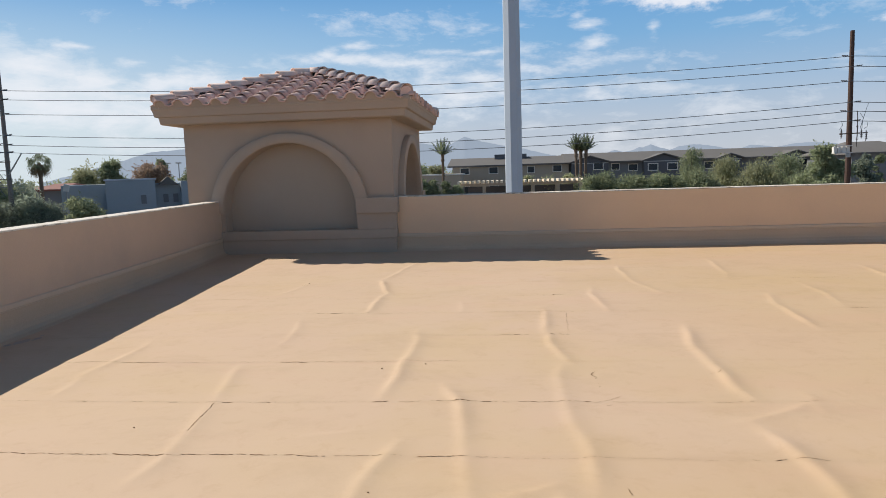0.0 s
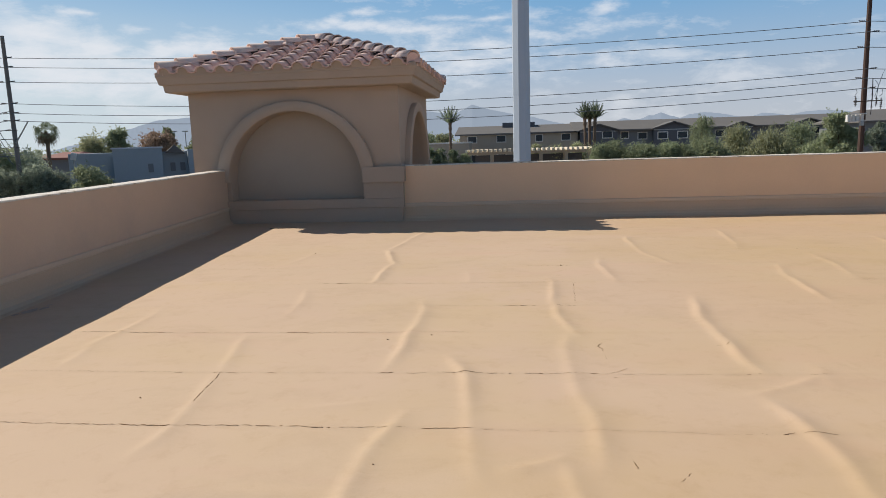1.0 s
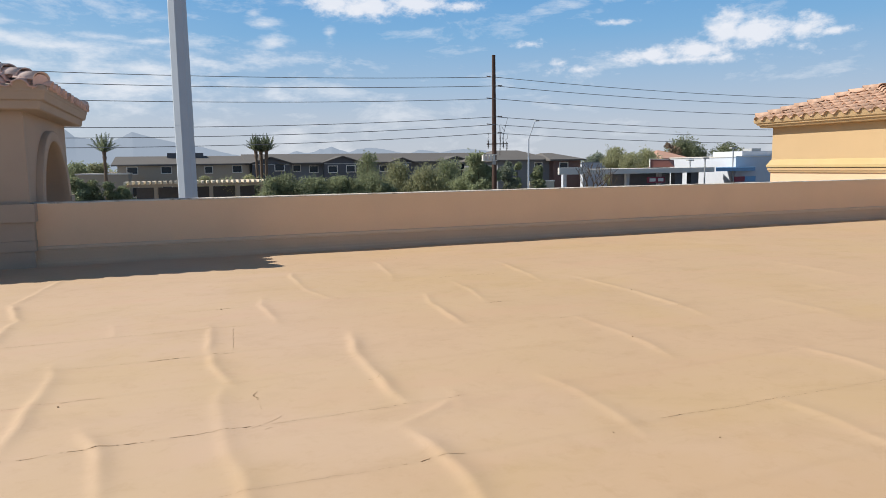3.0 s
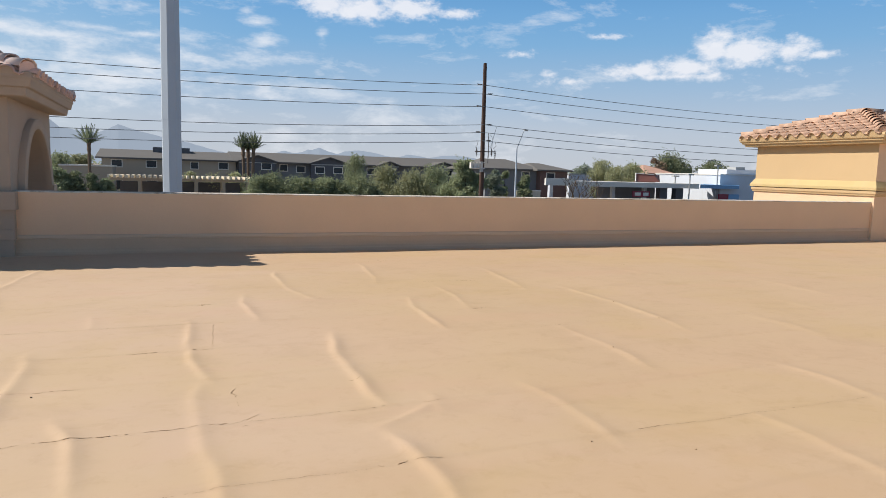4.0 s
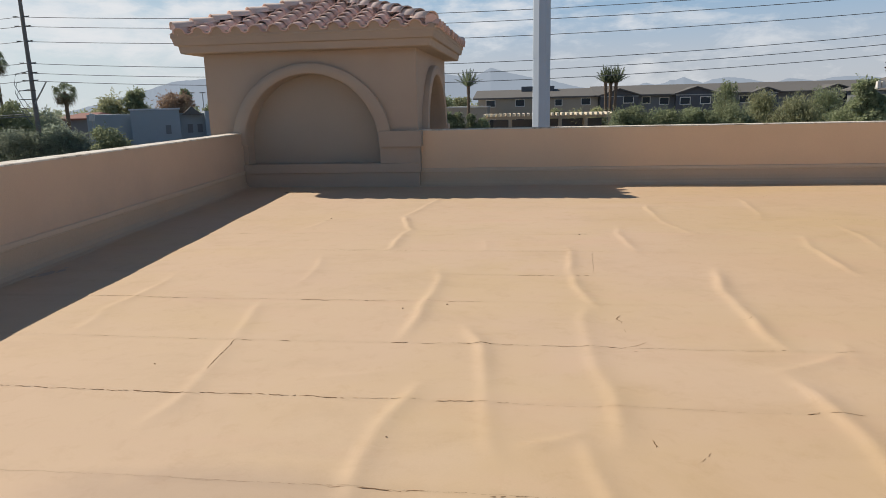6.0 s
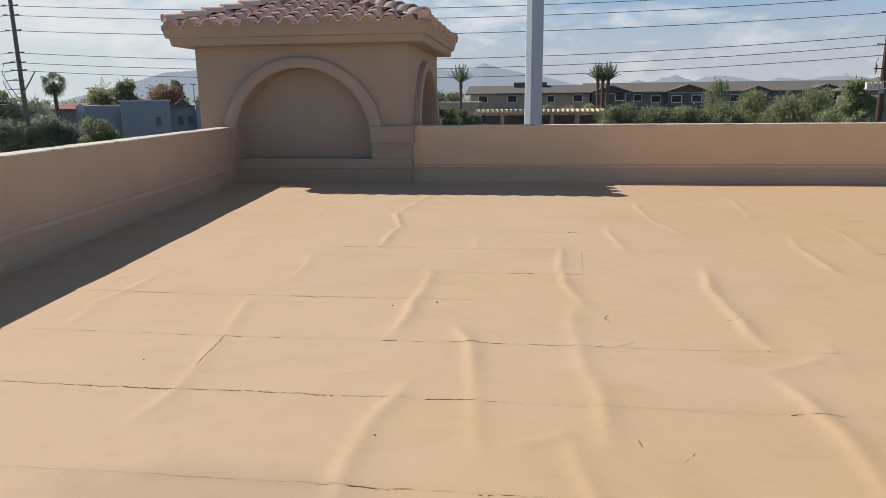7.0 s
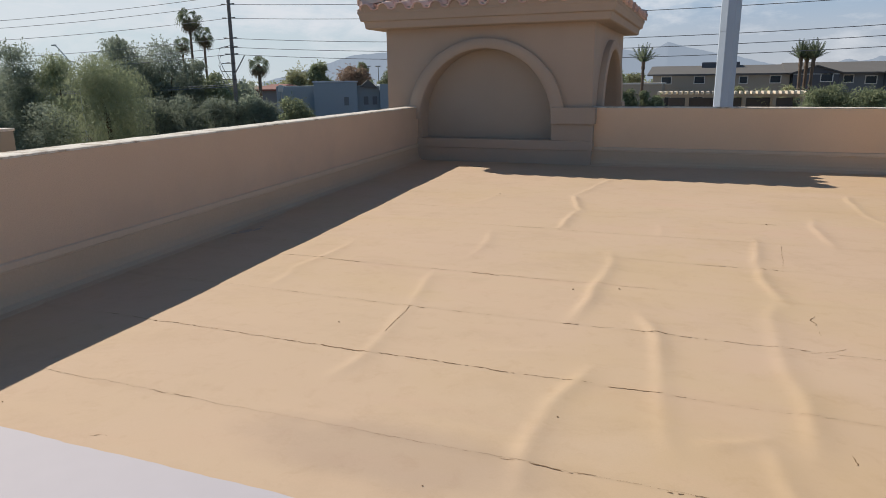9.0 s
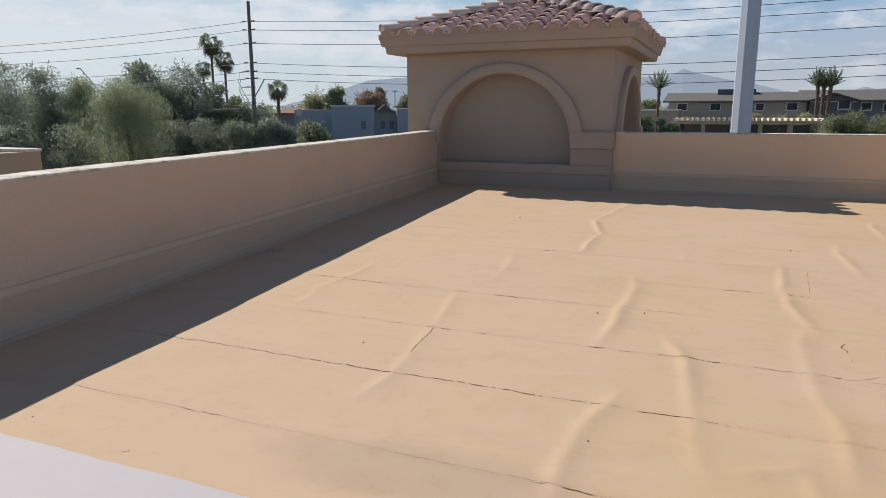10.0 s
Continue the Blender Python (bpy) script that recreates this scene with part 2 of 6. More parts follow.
# ---------------------------------------------------------------- materials
def material(name, colour, rough=0.8, metal=0.0, spread=0.12, scale=3.0, fine=60.0, fine_amount=0.06,
             bump=0.0, bump_scale=80.0, random_amount=0.0, second=None, second_at=(0.5, 0.65), spec=0.5):
    """A procedural surface: a base colour with broad and fine variation and relief; random_amount varies it object by object."""
    m = bpy.data.materials.new(name)
    m.use_nodes = True
    n, l = m.node_tree.nodes, m.node_tree.links
    p = n["Principled BSDF"]
    p.inputs["Roughness"].default_value = rough
    p.inputs["Metallic"].default_value = metal
    p.inputs["Specular IOR Level"].default_value = spec
    co = n.new("ShaderNodeTexCoord")
    broad = n.new("ShaderNodeTexNoise")
    broad.inputs["Scale"].default_value = scale
    broad.inputs["Detail"].default_value = 5
    l.new(co.outputs["Object"], broad.inputs["Vector"])
    small = n.new("ShaderNodeTexNoise")
    small.inputs["Scale"].default_value = fine
    small.inputs["Detail"].default_value = 3
    l.new(co.outputs["Object"], small.inputs["Vector"])
    value = n.new("ShaderNodeMath")
    value.operation = "MULTIPLY_ADD"
    l.new(broad.outputs["Fac"], value.inputs[0])
    value.inputs[1].default_value = spread * 2
    value.inputs[2].default_value = 1.0 - spread
    value2 = n.new("ShaderNodeMath")
    value2.operation = "MULTIPLY_ADD"
    l.new(small.outputs["Fac"], value2.inputs[0])
    value2.inputs[1].default_value = fine_amount * 2
    value2.inputs[2].default_value = -fine_amount
    add = n.new("ShaderNodeMath")
    add.operation = "ADD"
    l.new(value.outputs[0], add.inputs[0])
    l.new(value2.outputs[0], add.inputs[1])
    last = add
    if random_amount:
        info = n.new("ShaderNodeObjectInfo")
        r = n.new("ShaderNodeMath")
        r.operation = "MULTIPLY_ADD"
        l.new(info.outputs["Random"], r.inputs[0])
        r.inputs[1].default_value = random_amount * 2
        r.inputs[2].default_value = 1 - random_amount
        t = n.new("ShaderNodeMath")
        t.operation = "MULTIPLY"
        l.new(add.outputs[0], t.inputs[0])
        l.new(r.outputs[0], t.inputs[1])
        last = t
    hsv = n.new("ShaderNodeHueSaturation")
    hsv.inputs["Color"].default_value = (*colour, 1)
    l.new(last.outputs[0], hsv.inputs["Value"])
    shade = hsv.outputs["Color"]
    if second:
        spot_noise = n.new("ShaderNodeTexNoise")
        spot_noise.inputs["Scale"].default_value = scale * 0.6
        spot_noise.inputs["Detail"].default_value = 8
        spot_noise.inputs["Roughness"].default_value = 0.65
        mp = n.new("ShaderNodeMapping")
        mp.inputs["Location"].default_value = (7.3, 2.1, 4.4)
        l.new(co.outputs["Object"], mp.inputs["Vector"])
        l.new(mp.outputs["Vector"], spot_noise.inputs["Vector"])
        rr = n.new("ShaderNodeMapRange")
        rr.inputs["From Min"].default_value, rr.inputs["From Max"].default_value = second_at
        l.new(spot_noise.outputs["Fac"], rr.inputs["Value"])
        mx = n.new("ShaderNodeMixRGB")
        l.new(rr.outputs["Result"], mx.inputs["Fac"])
        l.new(shade, mx.inputs["Color1"])
        mx.inputs["Color2"].default_value = (*second, 1)
        shade = mx.outputs["Color"]
    l.new(shade, p.inputs["Base Color"])
    if bump:
        bn = n.new("ShaderNodeTexNoise")
        bn.inputs["Scale"].default_value = bump_scale
        bn.inputs["Detail"].default_value = 4
        l.new(co.outputs["Object"], bn.inputs["Vector"])
        b = n.new("ShaderNodeBump")
        b.inputs["Strength"].default_value = bump
        b.inputs["Distance"].default_value = 0.01
        l.new(bn.outputs["Fac"], b.inputs["Height"])
        l.new(b.outputs["Normal"], p.inputs["Normal"])
    return m


def roof_coating():
    """Tan coating: broad pinkish and yellowish areas, brush streaks across the sheets, dusty stains and fine grit."""
    m = material("tan_roof_coating", (0.61, 0.452, 0.31), 0.8, 0, 0.06, 0.5, 140, 0.05, 0.03, 60, spec=0.25)
    n, l = m.node_tree.nodes, m.node_tree.links
    p = n["Principled BSDF"]
    shade = p.inputs["Base Color"].links[0].from_socket
    co = n.new("ShaderNodeTexCoord")

    def layer(shade, size, stretch, at, tint, rough=0.6, detail=7, blend="MIX", amount=1.0):
        mp = n.new("ShaderNodeMapping")
        mp.inputs["Scale"].default_value = (size * stretch[0], size * stretch[1], size)
        mp.inputs["Location"].default_value = (size * 3.1, size * 1.7, 0)
        l.new(co.outputs["Object"], mp.inputs["Vector"])
        nz = n.new("ShaderNodeTexNoise")
        nz.inputs["Scale"].default_value = 1.0
        nz.inputs["Detail"].default_value = detail
        nz.inputs["Roughness"].default_value = rough
        nz.inputs["Distortion"].default_value = 0.4
        l.new(mp.outputs["Vector"], nz.inputs["Vector"])
        mr = n.new("ShaderNodeMapRange")
        mr.inputs["From Min"].default_value, mr.inputs["From Max"].default_value = at
        mr.inputs["To Max"].default_value = amount
        l.new(nz.outputs["Fac"], mr.inputs["Value"])
        mx = n.new("ShaderNodeMixRGB")
        mx.blend_type = blend
        l.new(mr.outputs["Result"], mx.inputs["Fac"])
        l.new(shade, mx.inputs["Color1"])
        mx.inputs["Color2"].default_value = (*tint, 1)
        return mx.outputs["Color"]

    shade = layer(shade, 0.35, (1, 1), (0.36, 0.60), (0.615, 0.445, 0.322), amount=0.7)          # pinkish
    shade = layer(shade, 0.42, (1, 1), (0.48, 0.66), (0.60, 0.44, 0.275), amount=0.75)          # yellowed
    shade = layer(shade, 2.2, (0.35, 2.2), (0.42, 0.64), (0.95, 0.945, 0.94), 0.6, 6, "MULTIPLY", 0.14)   # brush streaks
    shade = layer(shade, 1.3, (1, 1.3), (0.50, 0.66), (0.92, 0.905, 0.89), 0.72, 9, "MULTIPLY", 0.7)    # dusty stains
    shade = layer(shade, 6.0, (1, 1), (0.54, 0.66), (0.92, 0.89, 0.86), 0.7, 6, "MULTIPLY", 0.5)       # spots
    shade = layer(shade, 0.8, (0.4, 1.7), (0.54, 0.70), (0.62, 0.42, 0.305), 0.6, 5, amount=0.4)              # rubbed reddish smears
    def patch(shade, x, y, rx, ry, tint, amount, ragged=1.1):
        """One blotch with a ragged rim."""
        mp = n.new("ShaderNodeMapping")
        mp.inputs["Location"].default_value = (-x / rx, -y / ry, 0)
        mp.inputs["Scale"].default_value = (1 / rx, 1 / ry, 0)
        l.new(co.outputs["Object"], mp.inputs["Vector"])
        ln = n.new("ShaderNodeVectorMath")
        ln.operation = "LENGTH"
        l.new(mp.outputs["Vector"], ln.inputs[0])
        nz = n.new("ShaderNodeTexNoise")
        nz.inputs["Scale"].default_value = 1.6
        nz.inputs["Detail"].default_value = 6
        l.new(co.outputs["Object"], nz.inputs["Vector"])
        rim = n.new("ShaderNodeMath")
        rim.operation = "MULTIPLY_ADD"
        rim.inputs[1].default_value = ragged
        l.new(nz.outputs["Fac"], rim.inputs[0])
        l.new(ln.outputs["Value"], rim.inputs[2])
        mr = n.new("ShaderNodeMapRange")
        mr.interpolation_type = "SMOOTHSTEP"
        mr.inputs["From Min"].default_value, mr.inputs["From Max"].default_value = 0.5 + ragged / 2, 1.1 + ragged / 2
        mr.inputs["To Min"].default_value, mr.inputs["To Max"].default_value = amount, 0.0
        l.new(rim.outputs[0], mr.inputs["Value"])
        mx = n.new("ShaderNodeMixRGB")
        mx.blend_type = "MULTIPLY"
        l.new(mr.outputs["Result"], mx.inputs["Fac"])
        l.new(shade, mx.inputs["Color1"])
        mx.inputs["Color2"].default_value = (*tint, 1)
        return mx.outputs["Color"]

    shade = patch(shade, 1.9, 2.6, 2.4, 1.5, (0.945, 0.905, 0.78), 0.45, 1.6)          # painted amber tint, stands in for the lens's darker, yellower corners
    shade = patch(shade, -0.9, 2.56, 0.85, 0.30, (0.85, 0.85, 0.89), 0.9, 1.4)         # greyish dried puddle
    # yellower and slightly darker towards the east side, broken up by noise
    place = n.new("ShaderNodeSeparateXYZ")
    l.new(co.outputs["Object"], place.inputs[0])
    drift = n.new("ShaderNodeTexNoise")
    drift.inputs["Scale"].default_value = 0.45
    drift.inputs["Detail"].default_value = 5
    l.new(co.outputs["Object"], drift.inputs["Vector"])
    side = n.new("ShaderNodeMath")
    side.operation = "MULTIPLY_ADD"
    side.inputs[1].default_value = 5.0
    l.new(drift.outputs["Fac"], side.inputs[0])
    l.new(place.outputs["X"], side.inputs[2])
    east_tint = n.new("ShaderNodeMapRange")
    east_tint.inputs["From Min"].default_value, east_tint.inputs["From Max"].default_value = 3.0, 6.5
    east_tint.inputs["To Max"].default_value = 0.8
    l.new(side.outputs[0], east_tint.inputs["Value"])
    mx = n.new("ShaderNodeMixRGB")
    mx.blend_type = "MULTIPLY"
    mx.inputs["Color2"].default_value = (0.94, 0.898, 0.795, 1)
    l.new(east_tint.outputs["Result"], mx.inputs["Fac"])
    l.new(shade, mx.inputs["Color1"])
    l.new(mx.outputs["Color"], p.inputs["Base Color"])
    return m


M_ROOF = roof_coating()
M_WHITE_COAT = material("white_roof_coating", (0.55, 0.515, 0.55), 0.75, 0, 0.04, 0.8, 6, 0.03, 0.04, 30, spec=0.3)
M_CRACK = material("open_seam", (0.22, 0.135, 0.075), 0.95, 0, 0.3, 8, 40, 0.1, spec=0.05)
M_LITTER = material("dry_litter", (0.26, 0.20, 0.14), 0.95, 0, 0.4, 30, 90, 0.2, spec=0.1)
M_WALL = material("tan_stucco", (0.80, 0.565, 0.375), 0.85, 0, 0.06, 1.2, 55, 0.05, 0.45, 110)
# darker, greyer copy of the tan stucco, for the west parapet alone
M_WALL_WEST = material("greyer_tan_stucco", (0.66, 0.49, 0.355), 0.85, 0, 0.08, 1.1, 55, 0.05, 0.45, 110, second=(0.60, 0.45, 0.335), second_at=(0.5, 0.7))
M_KHAKI = material("dull_khaki_stucco", (0.36, 0.315, 0.25), 0.85, 0, 0.08, 1.2, 55, 0.05, 0.45, 110)
M_CAP = material("worn_wall_cap", (0.72, 0.67, 0.60), 0.85, 0, 0.18, 7, 40, 0.14, 0.9, 35,
                 second=(0.40, 0.33, 0.26), second_at=(0.50, 0.62))
M_TOWER = material("greyish_stucco", (0.468, 0.368, 0.285), 0.85, 0, 0.10, 1.2, 55, 0.05, 0.45, 110)
M_BASE = material("coated_wall_base", (0.60, 0.44, 0.305), 0.75, 0, 0.10, 1.2, 30, 0.05, 0.3, 50)
M_FLASH = material("painted_flashing", (0.66, 0.51, 0.375), 0.7, 0, 0.08, 1.5, 40, 0.05, 0.3, 50)
M_NICHE = material("khaki_stucco", (0.44, 0.36, 0.28), 0.85, 0, 0.06, 1.2, 55, 0.05, 0.45, 110)
M_YELLOW = material("yellow_stucco", (0.57, 0.405, 0.225), 0.85, 0, 0.05, 1.2, 55, 0.04, 0.4, 110)
M_OLIVE = material("olive_stained_stucco", (0.56, 0.425, 0.205), 0.85, 0, 0.12, 1.5, 40, 0.05, 0.4, 110, second=(0.60, 0.44, 0.24), second_at=(0.5, 0.68))
M_TILE = material("clay_tile", (0.68, 0.475, 0.415), 0.75, 0, 0.22, 3.5, 45, 0.1, 0.4, 70, random_amount=0.22,
                  second=(0.78, 0.64, 0.58), second_at=(0.48, 0.68))
M_TILE_LIGHT = material("pale_clay_tile", (0.52, 0.335, 0.24), 0.75, 0, 0.18, 3.5, 45, 0.08, 0.4, 70, random_amount=0.2,
                        second=(0.60, 0.43, 0.33), second_at=(0.48, 0.66))
M_HIP = material("pale_hip_tile", (0.70, 0.54, 0.48), 0.75, 0, 0.15, 3.5, 45, 0.08, 0.4, 70, random_amount=0.15,
                 second=(0.72, 0.62, 0.56), second_at=(0.48, 0.66))
M_MORTAR = material("roof_underlay", (0.10, 0.075, 0.075), 0.9, 0, 0.2, 5, 40, 0.1)
M_STEEL = material("galvanised_steel", (0.50, 0.565, 0.65), 0.5, 0.0, 0.06, 0.8, 12, 0.03)
M_WOOD = material("creosoted_wood", (0.075, 0.042, 0.032), 0.85, 0, 0.25, 1.5, 20, 0.15, 0.5, 30)
M_WOOD_GREY = material("weathered_wood_pole", (0.20, 0.19, 0.18), 0.85, 0, 0.2, 1.5, 20, 0.15, 0.5, 30)
M_WIRE = material("cable", (0.17, 0.19, 0.215), 0.6, 0.2, 0.1)
M_GREY = material("grey_paint", (0.42, 0.43, 0.43), 0.5, 0.1, 0.08)
M_INSUL = material("insulator", (0.12, 0.10, 0.09), 0.3, 0, 0.1)
M_BARK = material("bark", (0.11, 0.08, 0.055), 0.9, 0, 0.25, 2, 14, 0.15, 0.6, 20)
M_PALM_TRUNK = material("palm_trunk", (0.17, 0.12, 0.085), 0.9, 0, 0.2, 2, 14, 0.15, 0.6, 14)
def leaves(name, colour, amount=0.42):
    """Leaf surface: partly lets the light through."""
    m = material(name, colour, 0.7, 0, 0.35, 0.45, 6, 0.2, random_amount=0.15, spec=0.1)
    n, l = m.node_tree.nodes, m.node_tree.links
    p = n["Principled BSDF"]
    src = p.inputs["Base Color"].links[0].from_socket
    tr = n.new("ShaderNodeBsdfTranslucent")
    l.new(src, tr.inputs["Color"])
    mx = n.new("ShaderNodeMixShader")
    mx.inputs[0].default_value = amount
    l.new(p.outputs[0], mx.inputs[1])
    l.new(tr.outputs[0], mx.inputs[2])
    l.new(mx.outputs[0], n["Material Output"].inputs["Surface"])
    return m


# these three leaf colours are lightened to stand in for haze
M_LEAF = leaves("hazed_green_leaves", (0.31, 0.345, 0.215), 0.48)
M_LEAF_DARK = leaves("hazed_dark_leaves", (0.31, 0.35, 0.275), 0.5)
M_LEAF_YELLOW = leaves("hazed_yellow_green_leaves", (0.41, 0.42, 0.26), 0.5)
M_LEAF_BROWN = leaves("browning_leaves", (0.38, 0.28, 0.21))
M_PALM = leaves("palm_fronds", (0.19, 0.225, 0.145), 0.45)
M_SKIRT = material("dead_fronds", (0.19, 0.14, 0.085), 0.8, 0, 0.25, 1.5, 6, 0.15)
M_GROUND = material("dry_ground", (0.20, 0.165, 0.125), 0.95, 0, 0.3, 0.03, 0.6, 0.12)
M_BEIGE = material("beige_siding", (0.44, 0.375, 0.30), 0.85, 0, 0.05, 0.3, 4, 0.04)
# slate and brown siding colours are lifted to stand in for haze
M_DARK = material("slate_siding", (0.12, 0.125, 0.14), 0.8, 0, 0.06, 0.3, 4, 0.04)
M_GREYWALL = material("grey_siding", (0.20, 0.21, 0.225), 0.8, 0, 0.06, 0.3, 4, 0.04)
M_BRICKWALL = material("brown_siding", (0.175, 0.11, 0.10), 0.8, 0, 0.08, 0.3, 4, 0.05)
M_SHINGLE = material("grey_shingles", (0.15, 0.142, 0.135), 0.9, 0, 0.1, 0.4, 5, 0.08)
M_TRIM = material("white_trim", (0.72, 0.70, 0.66), 0.6, 0, 0.04)
M_CREAM = material("cream_paint", (0.74, 0.66, 0.52), 0.7, 0, 0.05)
M_GLASS = material("dark_window_glass", (0.05, 0.06, 0.07), 0.25, 0, 0.2, 1.0, spec=0.25)
M_WHITEWALL = material("white_wall_paint", (0.60, 0.645, 0.72), 0.75, 0, 0.04, 0.3, 4, 0.03)
# blue-grey base stands in for shade on white stucco
M_BLUEWALL = material("shaded_white_stucco", (0.35, 0.405, 0.45), 0.8, 0, 0.06, 0.4, 4, 0.04)
M_REDTILE = material("red_roof_tile", (0.24, 0.095, 0.075), 0.8, 0, 0.12, 0.6, 4, 0.08)
M_SALMON = material("salmon_roof_tile", (0.55, 0.33, 0.25), 0.8, 0, 0.12, 0.6, 4, 0.08)
# lifted from near black, haze put into the colour
M_SHADOWY = material("dark_interior_panel", (0.10, 0.10, 0.11), 0.7, 0, 0.2)
# grey-blue base colour stands in for what the shop glass reflects
M_SHOP_GLAZING = material("reflection_toned_glazing", (0.20, 0.21, 0.25), 0.3, 0, 0.12, 0.6, 5, 0.03)
M_RED = material("red_sign_paint", (0.24, 0.025, 0.05), 0.5, 0, 0.05)
M_BLUE = material("blue_fascia", (0.16, 0.34, 0.58), 0.5, 0, 0.05)


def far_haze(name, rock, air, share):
    """Rock seen through miles of bright dusty air: the air's light is added as a glow of the rock itself."""
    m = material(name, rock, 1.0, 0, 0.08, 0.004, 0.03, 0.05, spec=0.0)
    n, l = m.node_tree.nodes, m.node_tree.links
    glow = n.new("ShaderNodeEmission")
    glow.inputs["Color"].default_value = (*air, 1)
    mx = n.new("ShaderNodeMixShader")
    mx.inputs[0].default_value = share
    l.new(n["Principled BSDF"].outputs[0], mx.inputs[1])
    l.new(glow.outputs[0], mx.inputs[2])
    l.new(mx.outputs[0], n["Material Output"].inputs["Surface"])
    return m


M_MOUNTAIN = far_haze("haze_glowing_rock", (0.24, 0.26, 0.30), (0.35, 0.42, 0.52), 0.8)


# ---------------------------------------------------------------- building helpers
def mesh_of(bm, name, mat, smooth=False):
    me = bpy.data.meshes.new(name)
    bm.normal_update()
    bm.to_mesh(me)
    bm.free()
    for mm in (mat if isinstance(mat, (list, tuple)) else [mat]):
        me.materials.append(mm)
    if smooth:
        me.shade_smooth()
    return me


def part(name, bm, mat, parent=None, label="", smooth=False, place=None):
    """One mesh object out of a bmesh, under a thing or a part."""
    ob = new(name, mesh_of(bm, name, mat, smooth))
    if place is not None:
        ob.matrix_basis = place
    ob.parent = parent
    if label:
        tagged(ob, label)
    return ob


def thing(name, x, y, z, label, category, group="", kind="", turn=0.0):
    ob = new(name)
    ob.empty_display_size = 0.2
    ob.matrix_basis = pose(x, y, z, 0, 0, turn)
    return tagged(ob, label, category, group, kind)


def box(bm, x0, x1, y0, y1, z0, z1, bevel=0.0):
    v = [bm.verts.new((x, y, z)) for z in (z0, z1) for y in (y0, y1) for x in (x0, x1)]
    fs = [bm.faces.new([v[i] for i in f]) for f in ((0, 2, 3, 1), (4, 5, 7, 6), (0, 1, 5, 4), (2, 6, 7, 3), (0, 4, 6, 2), (1, 3, 7, 5))]
    if bevel:
        es = list({e for f in fs for e in f.edges})
        bmesh.ops.bevel(bm, geom=es, offset=bevel, segments=2, profile=0.7, affect="EDGES")
    return bm


def one_box(x0, x1, y0, y1, z0, z1, bevel=0.0):
    return box(bmesh.new(), x0, x1, y0, y1, z0, z1, bevel)


def tube(bm, path, radii, sides=8, cap=True):
    """A round bar along the points of path."""
    rings = []
    pts = [Vector(p) for p in path]
    for i, p in enumerate(pts):
        d = (pts[min(i + 1, len(pts) - 1)] - pts[max(i - 1, 0)]).normalized()
        a = d.orthogonal().normalized() if abs(d.z) > 0.95 else d.cross(Vector((0, 0, 1))).normalized()
        b = d.cross(a)
        r = radii[i] if isinstance(radii, (list, tuple)) else radii
        rings.append([bm.verts.new(p + r * (math.cos(2 * math.pi * k / sides) * a + math.sin(2 * math.pi * k / sides) * b)) for k in range(sides)])
    for r0, r1 in zip(rings, rings[1:]):
        for k in range(sides):
            bm.faces.new((r0[k], r0[(k + 1) % sides], r1[(k + 1) % sides], r1[k]))
    if cap:
        bm.faces.new(rings[0][::-1])
        bm.faces.new(rings[-1])
    return bm


def sweep(bm, profile, start, end, steps=1, closed=True):
    """Sweeps a profile of (out, up) along the line start-end; out points to the right of the way."""
    s, e = Vector(start), Vector(end)
    d = (e - s).normalized()
    right = Vector((d.y, -d.x, 0))
    rings = []
    for i in range(steps + 1):
        c = s.lerp(e, i / steps)
        rings.append([bm.verts.new(c + right * o + Vector((0, 0, u))) for o, u in profile])
    n = len(profile)
    for r0, r1 in zip(rings, rings[1:]):
        for k in range(n if closed else n - 1):
            bm.faces.new((r0[k], r0[(k + 1) % n], r1[(k + 1) % n], r1[k]))
    if closed:
        bm.faces.new(rings[0][::-1])
        bm.faces.new(rings[-1])
    bmesh.ops.recalc_face_normals(bm, faces=bm.faces[:])
    return bm


EYE = (0.45, 0.1, 1.57)


def spot(bearing, d):
    """The place d metres away at a bearing, clockwise from the far wall's normal."""
    a = radians(bearing)
    return EYE[0] + d * math.sin(a), EYE[1] + d * math.cos(a)


def height(el, d):
    return EYE[2] + d * math.tan(radians(el))


GROUND = -4.2
WALL_Y = 13.74          # inner face of the far parapet
WALL_TOP = 1.12
LEFT_A = radians(6.0)   # the left parapet leans away from square by this


def left_x(y):
    return -4.80 - math.tan(LEFT_A) * (y - 7.0)


# ---------------------------------------------------------------- ground
bm = bmesh.new()
rings = [0, 60, 150, 400, 1200, 4600]
prev = None
for r in rings[1:]:
    ring = [bm.verts.new((r * math.cos(2 * math.pi * k / 48), r * math.sin(2 * math.pi * k / 48), GROUND)) for k in range(48)]
    if prev is None:
        bm.faces.new(ring)
    else:
        for k in range(48):
            bm.faces.new((prev[k], ring[k], ring[(k + 1) % 48], prev[(k + 1) % 48]))
    prev = ring
tagged(part("ground", bm, M_GROUND), "dry dusty ground with paved lots round the building", "ground", kind="structure")

bm = one_box(-300, 300, 45.5, 58, GROUND + 0.004, GROUND + 0.03)
M_ASPHALT = material("asphalt", (0.055, 0.055, 0.058), 0.9, 0, 0.15, 0.1, 3, 0.1)
tagged(part("road", bm, M_ASPHALT), "dark asphalt street running past the building", "road", kind="structure")

# ---------------------------------------------------------------- roof deck with ripples
RIPPLES = []


def ripple(a, b, bend=0.0, high=0.016, wide=0.055):
    RIPPLES.append((Vector(a), Vector(b), bend, high * 0.82, wide * 0.85))


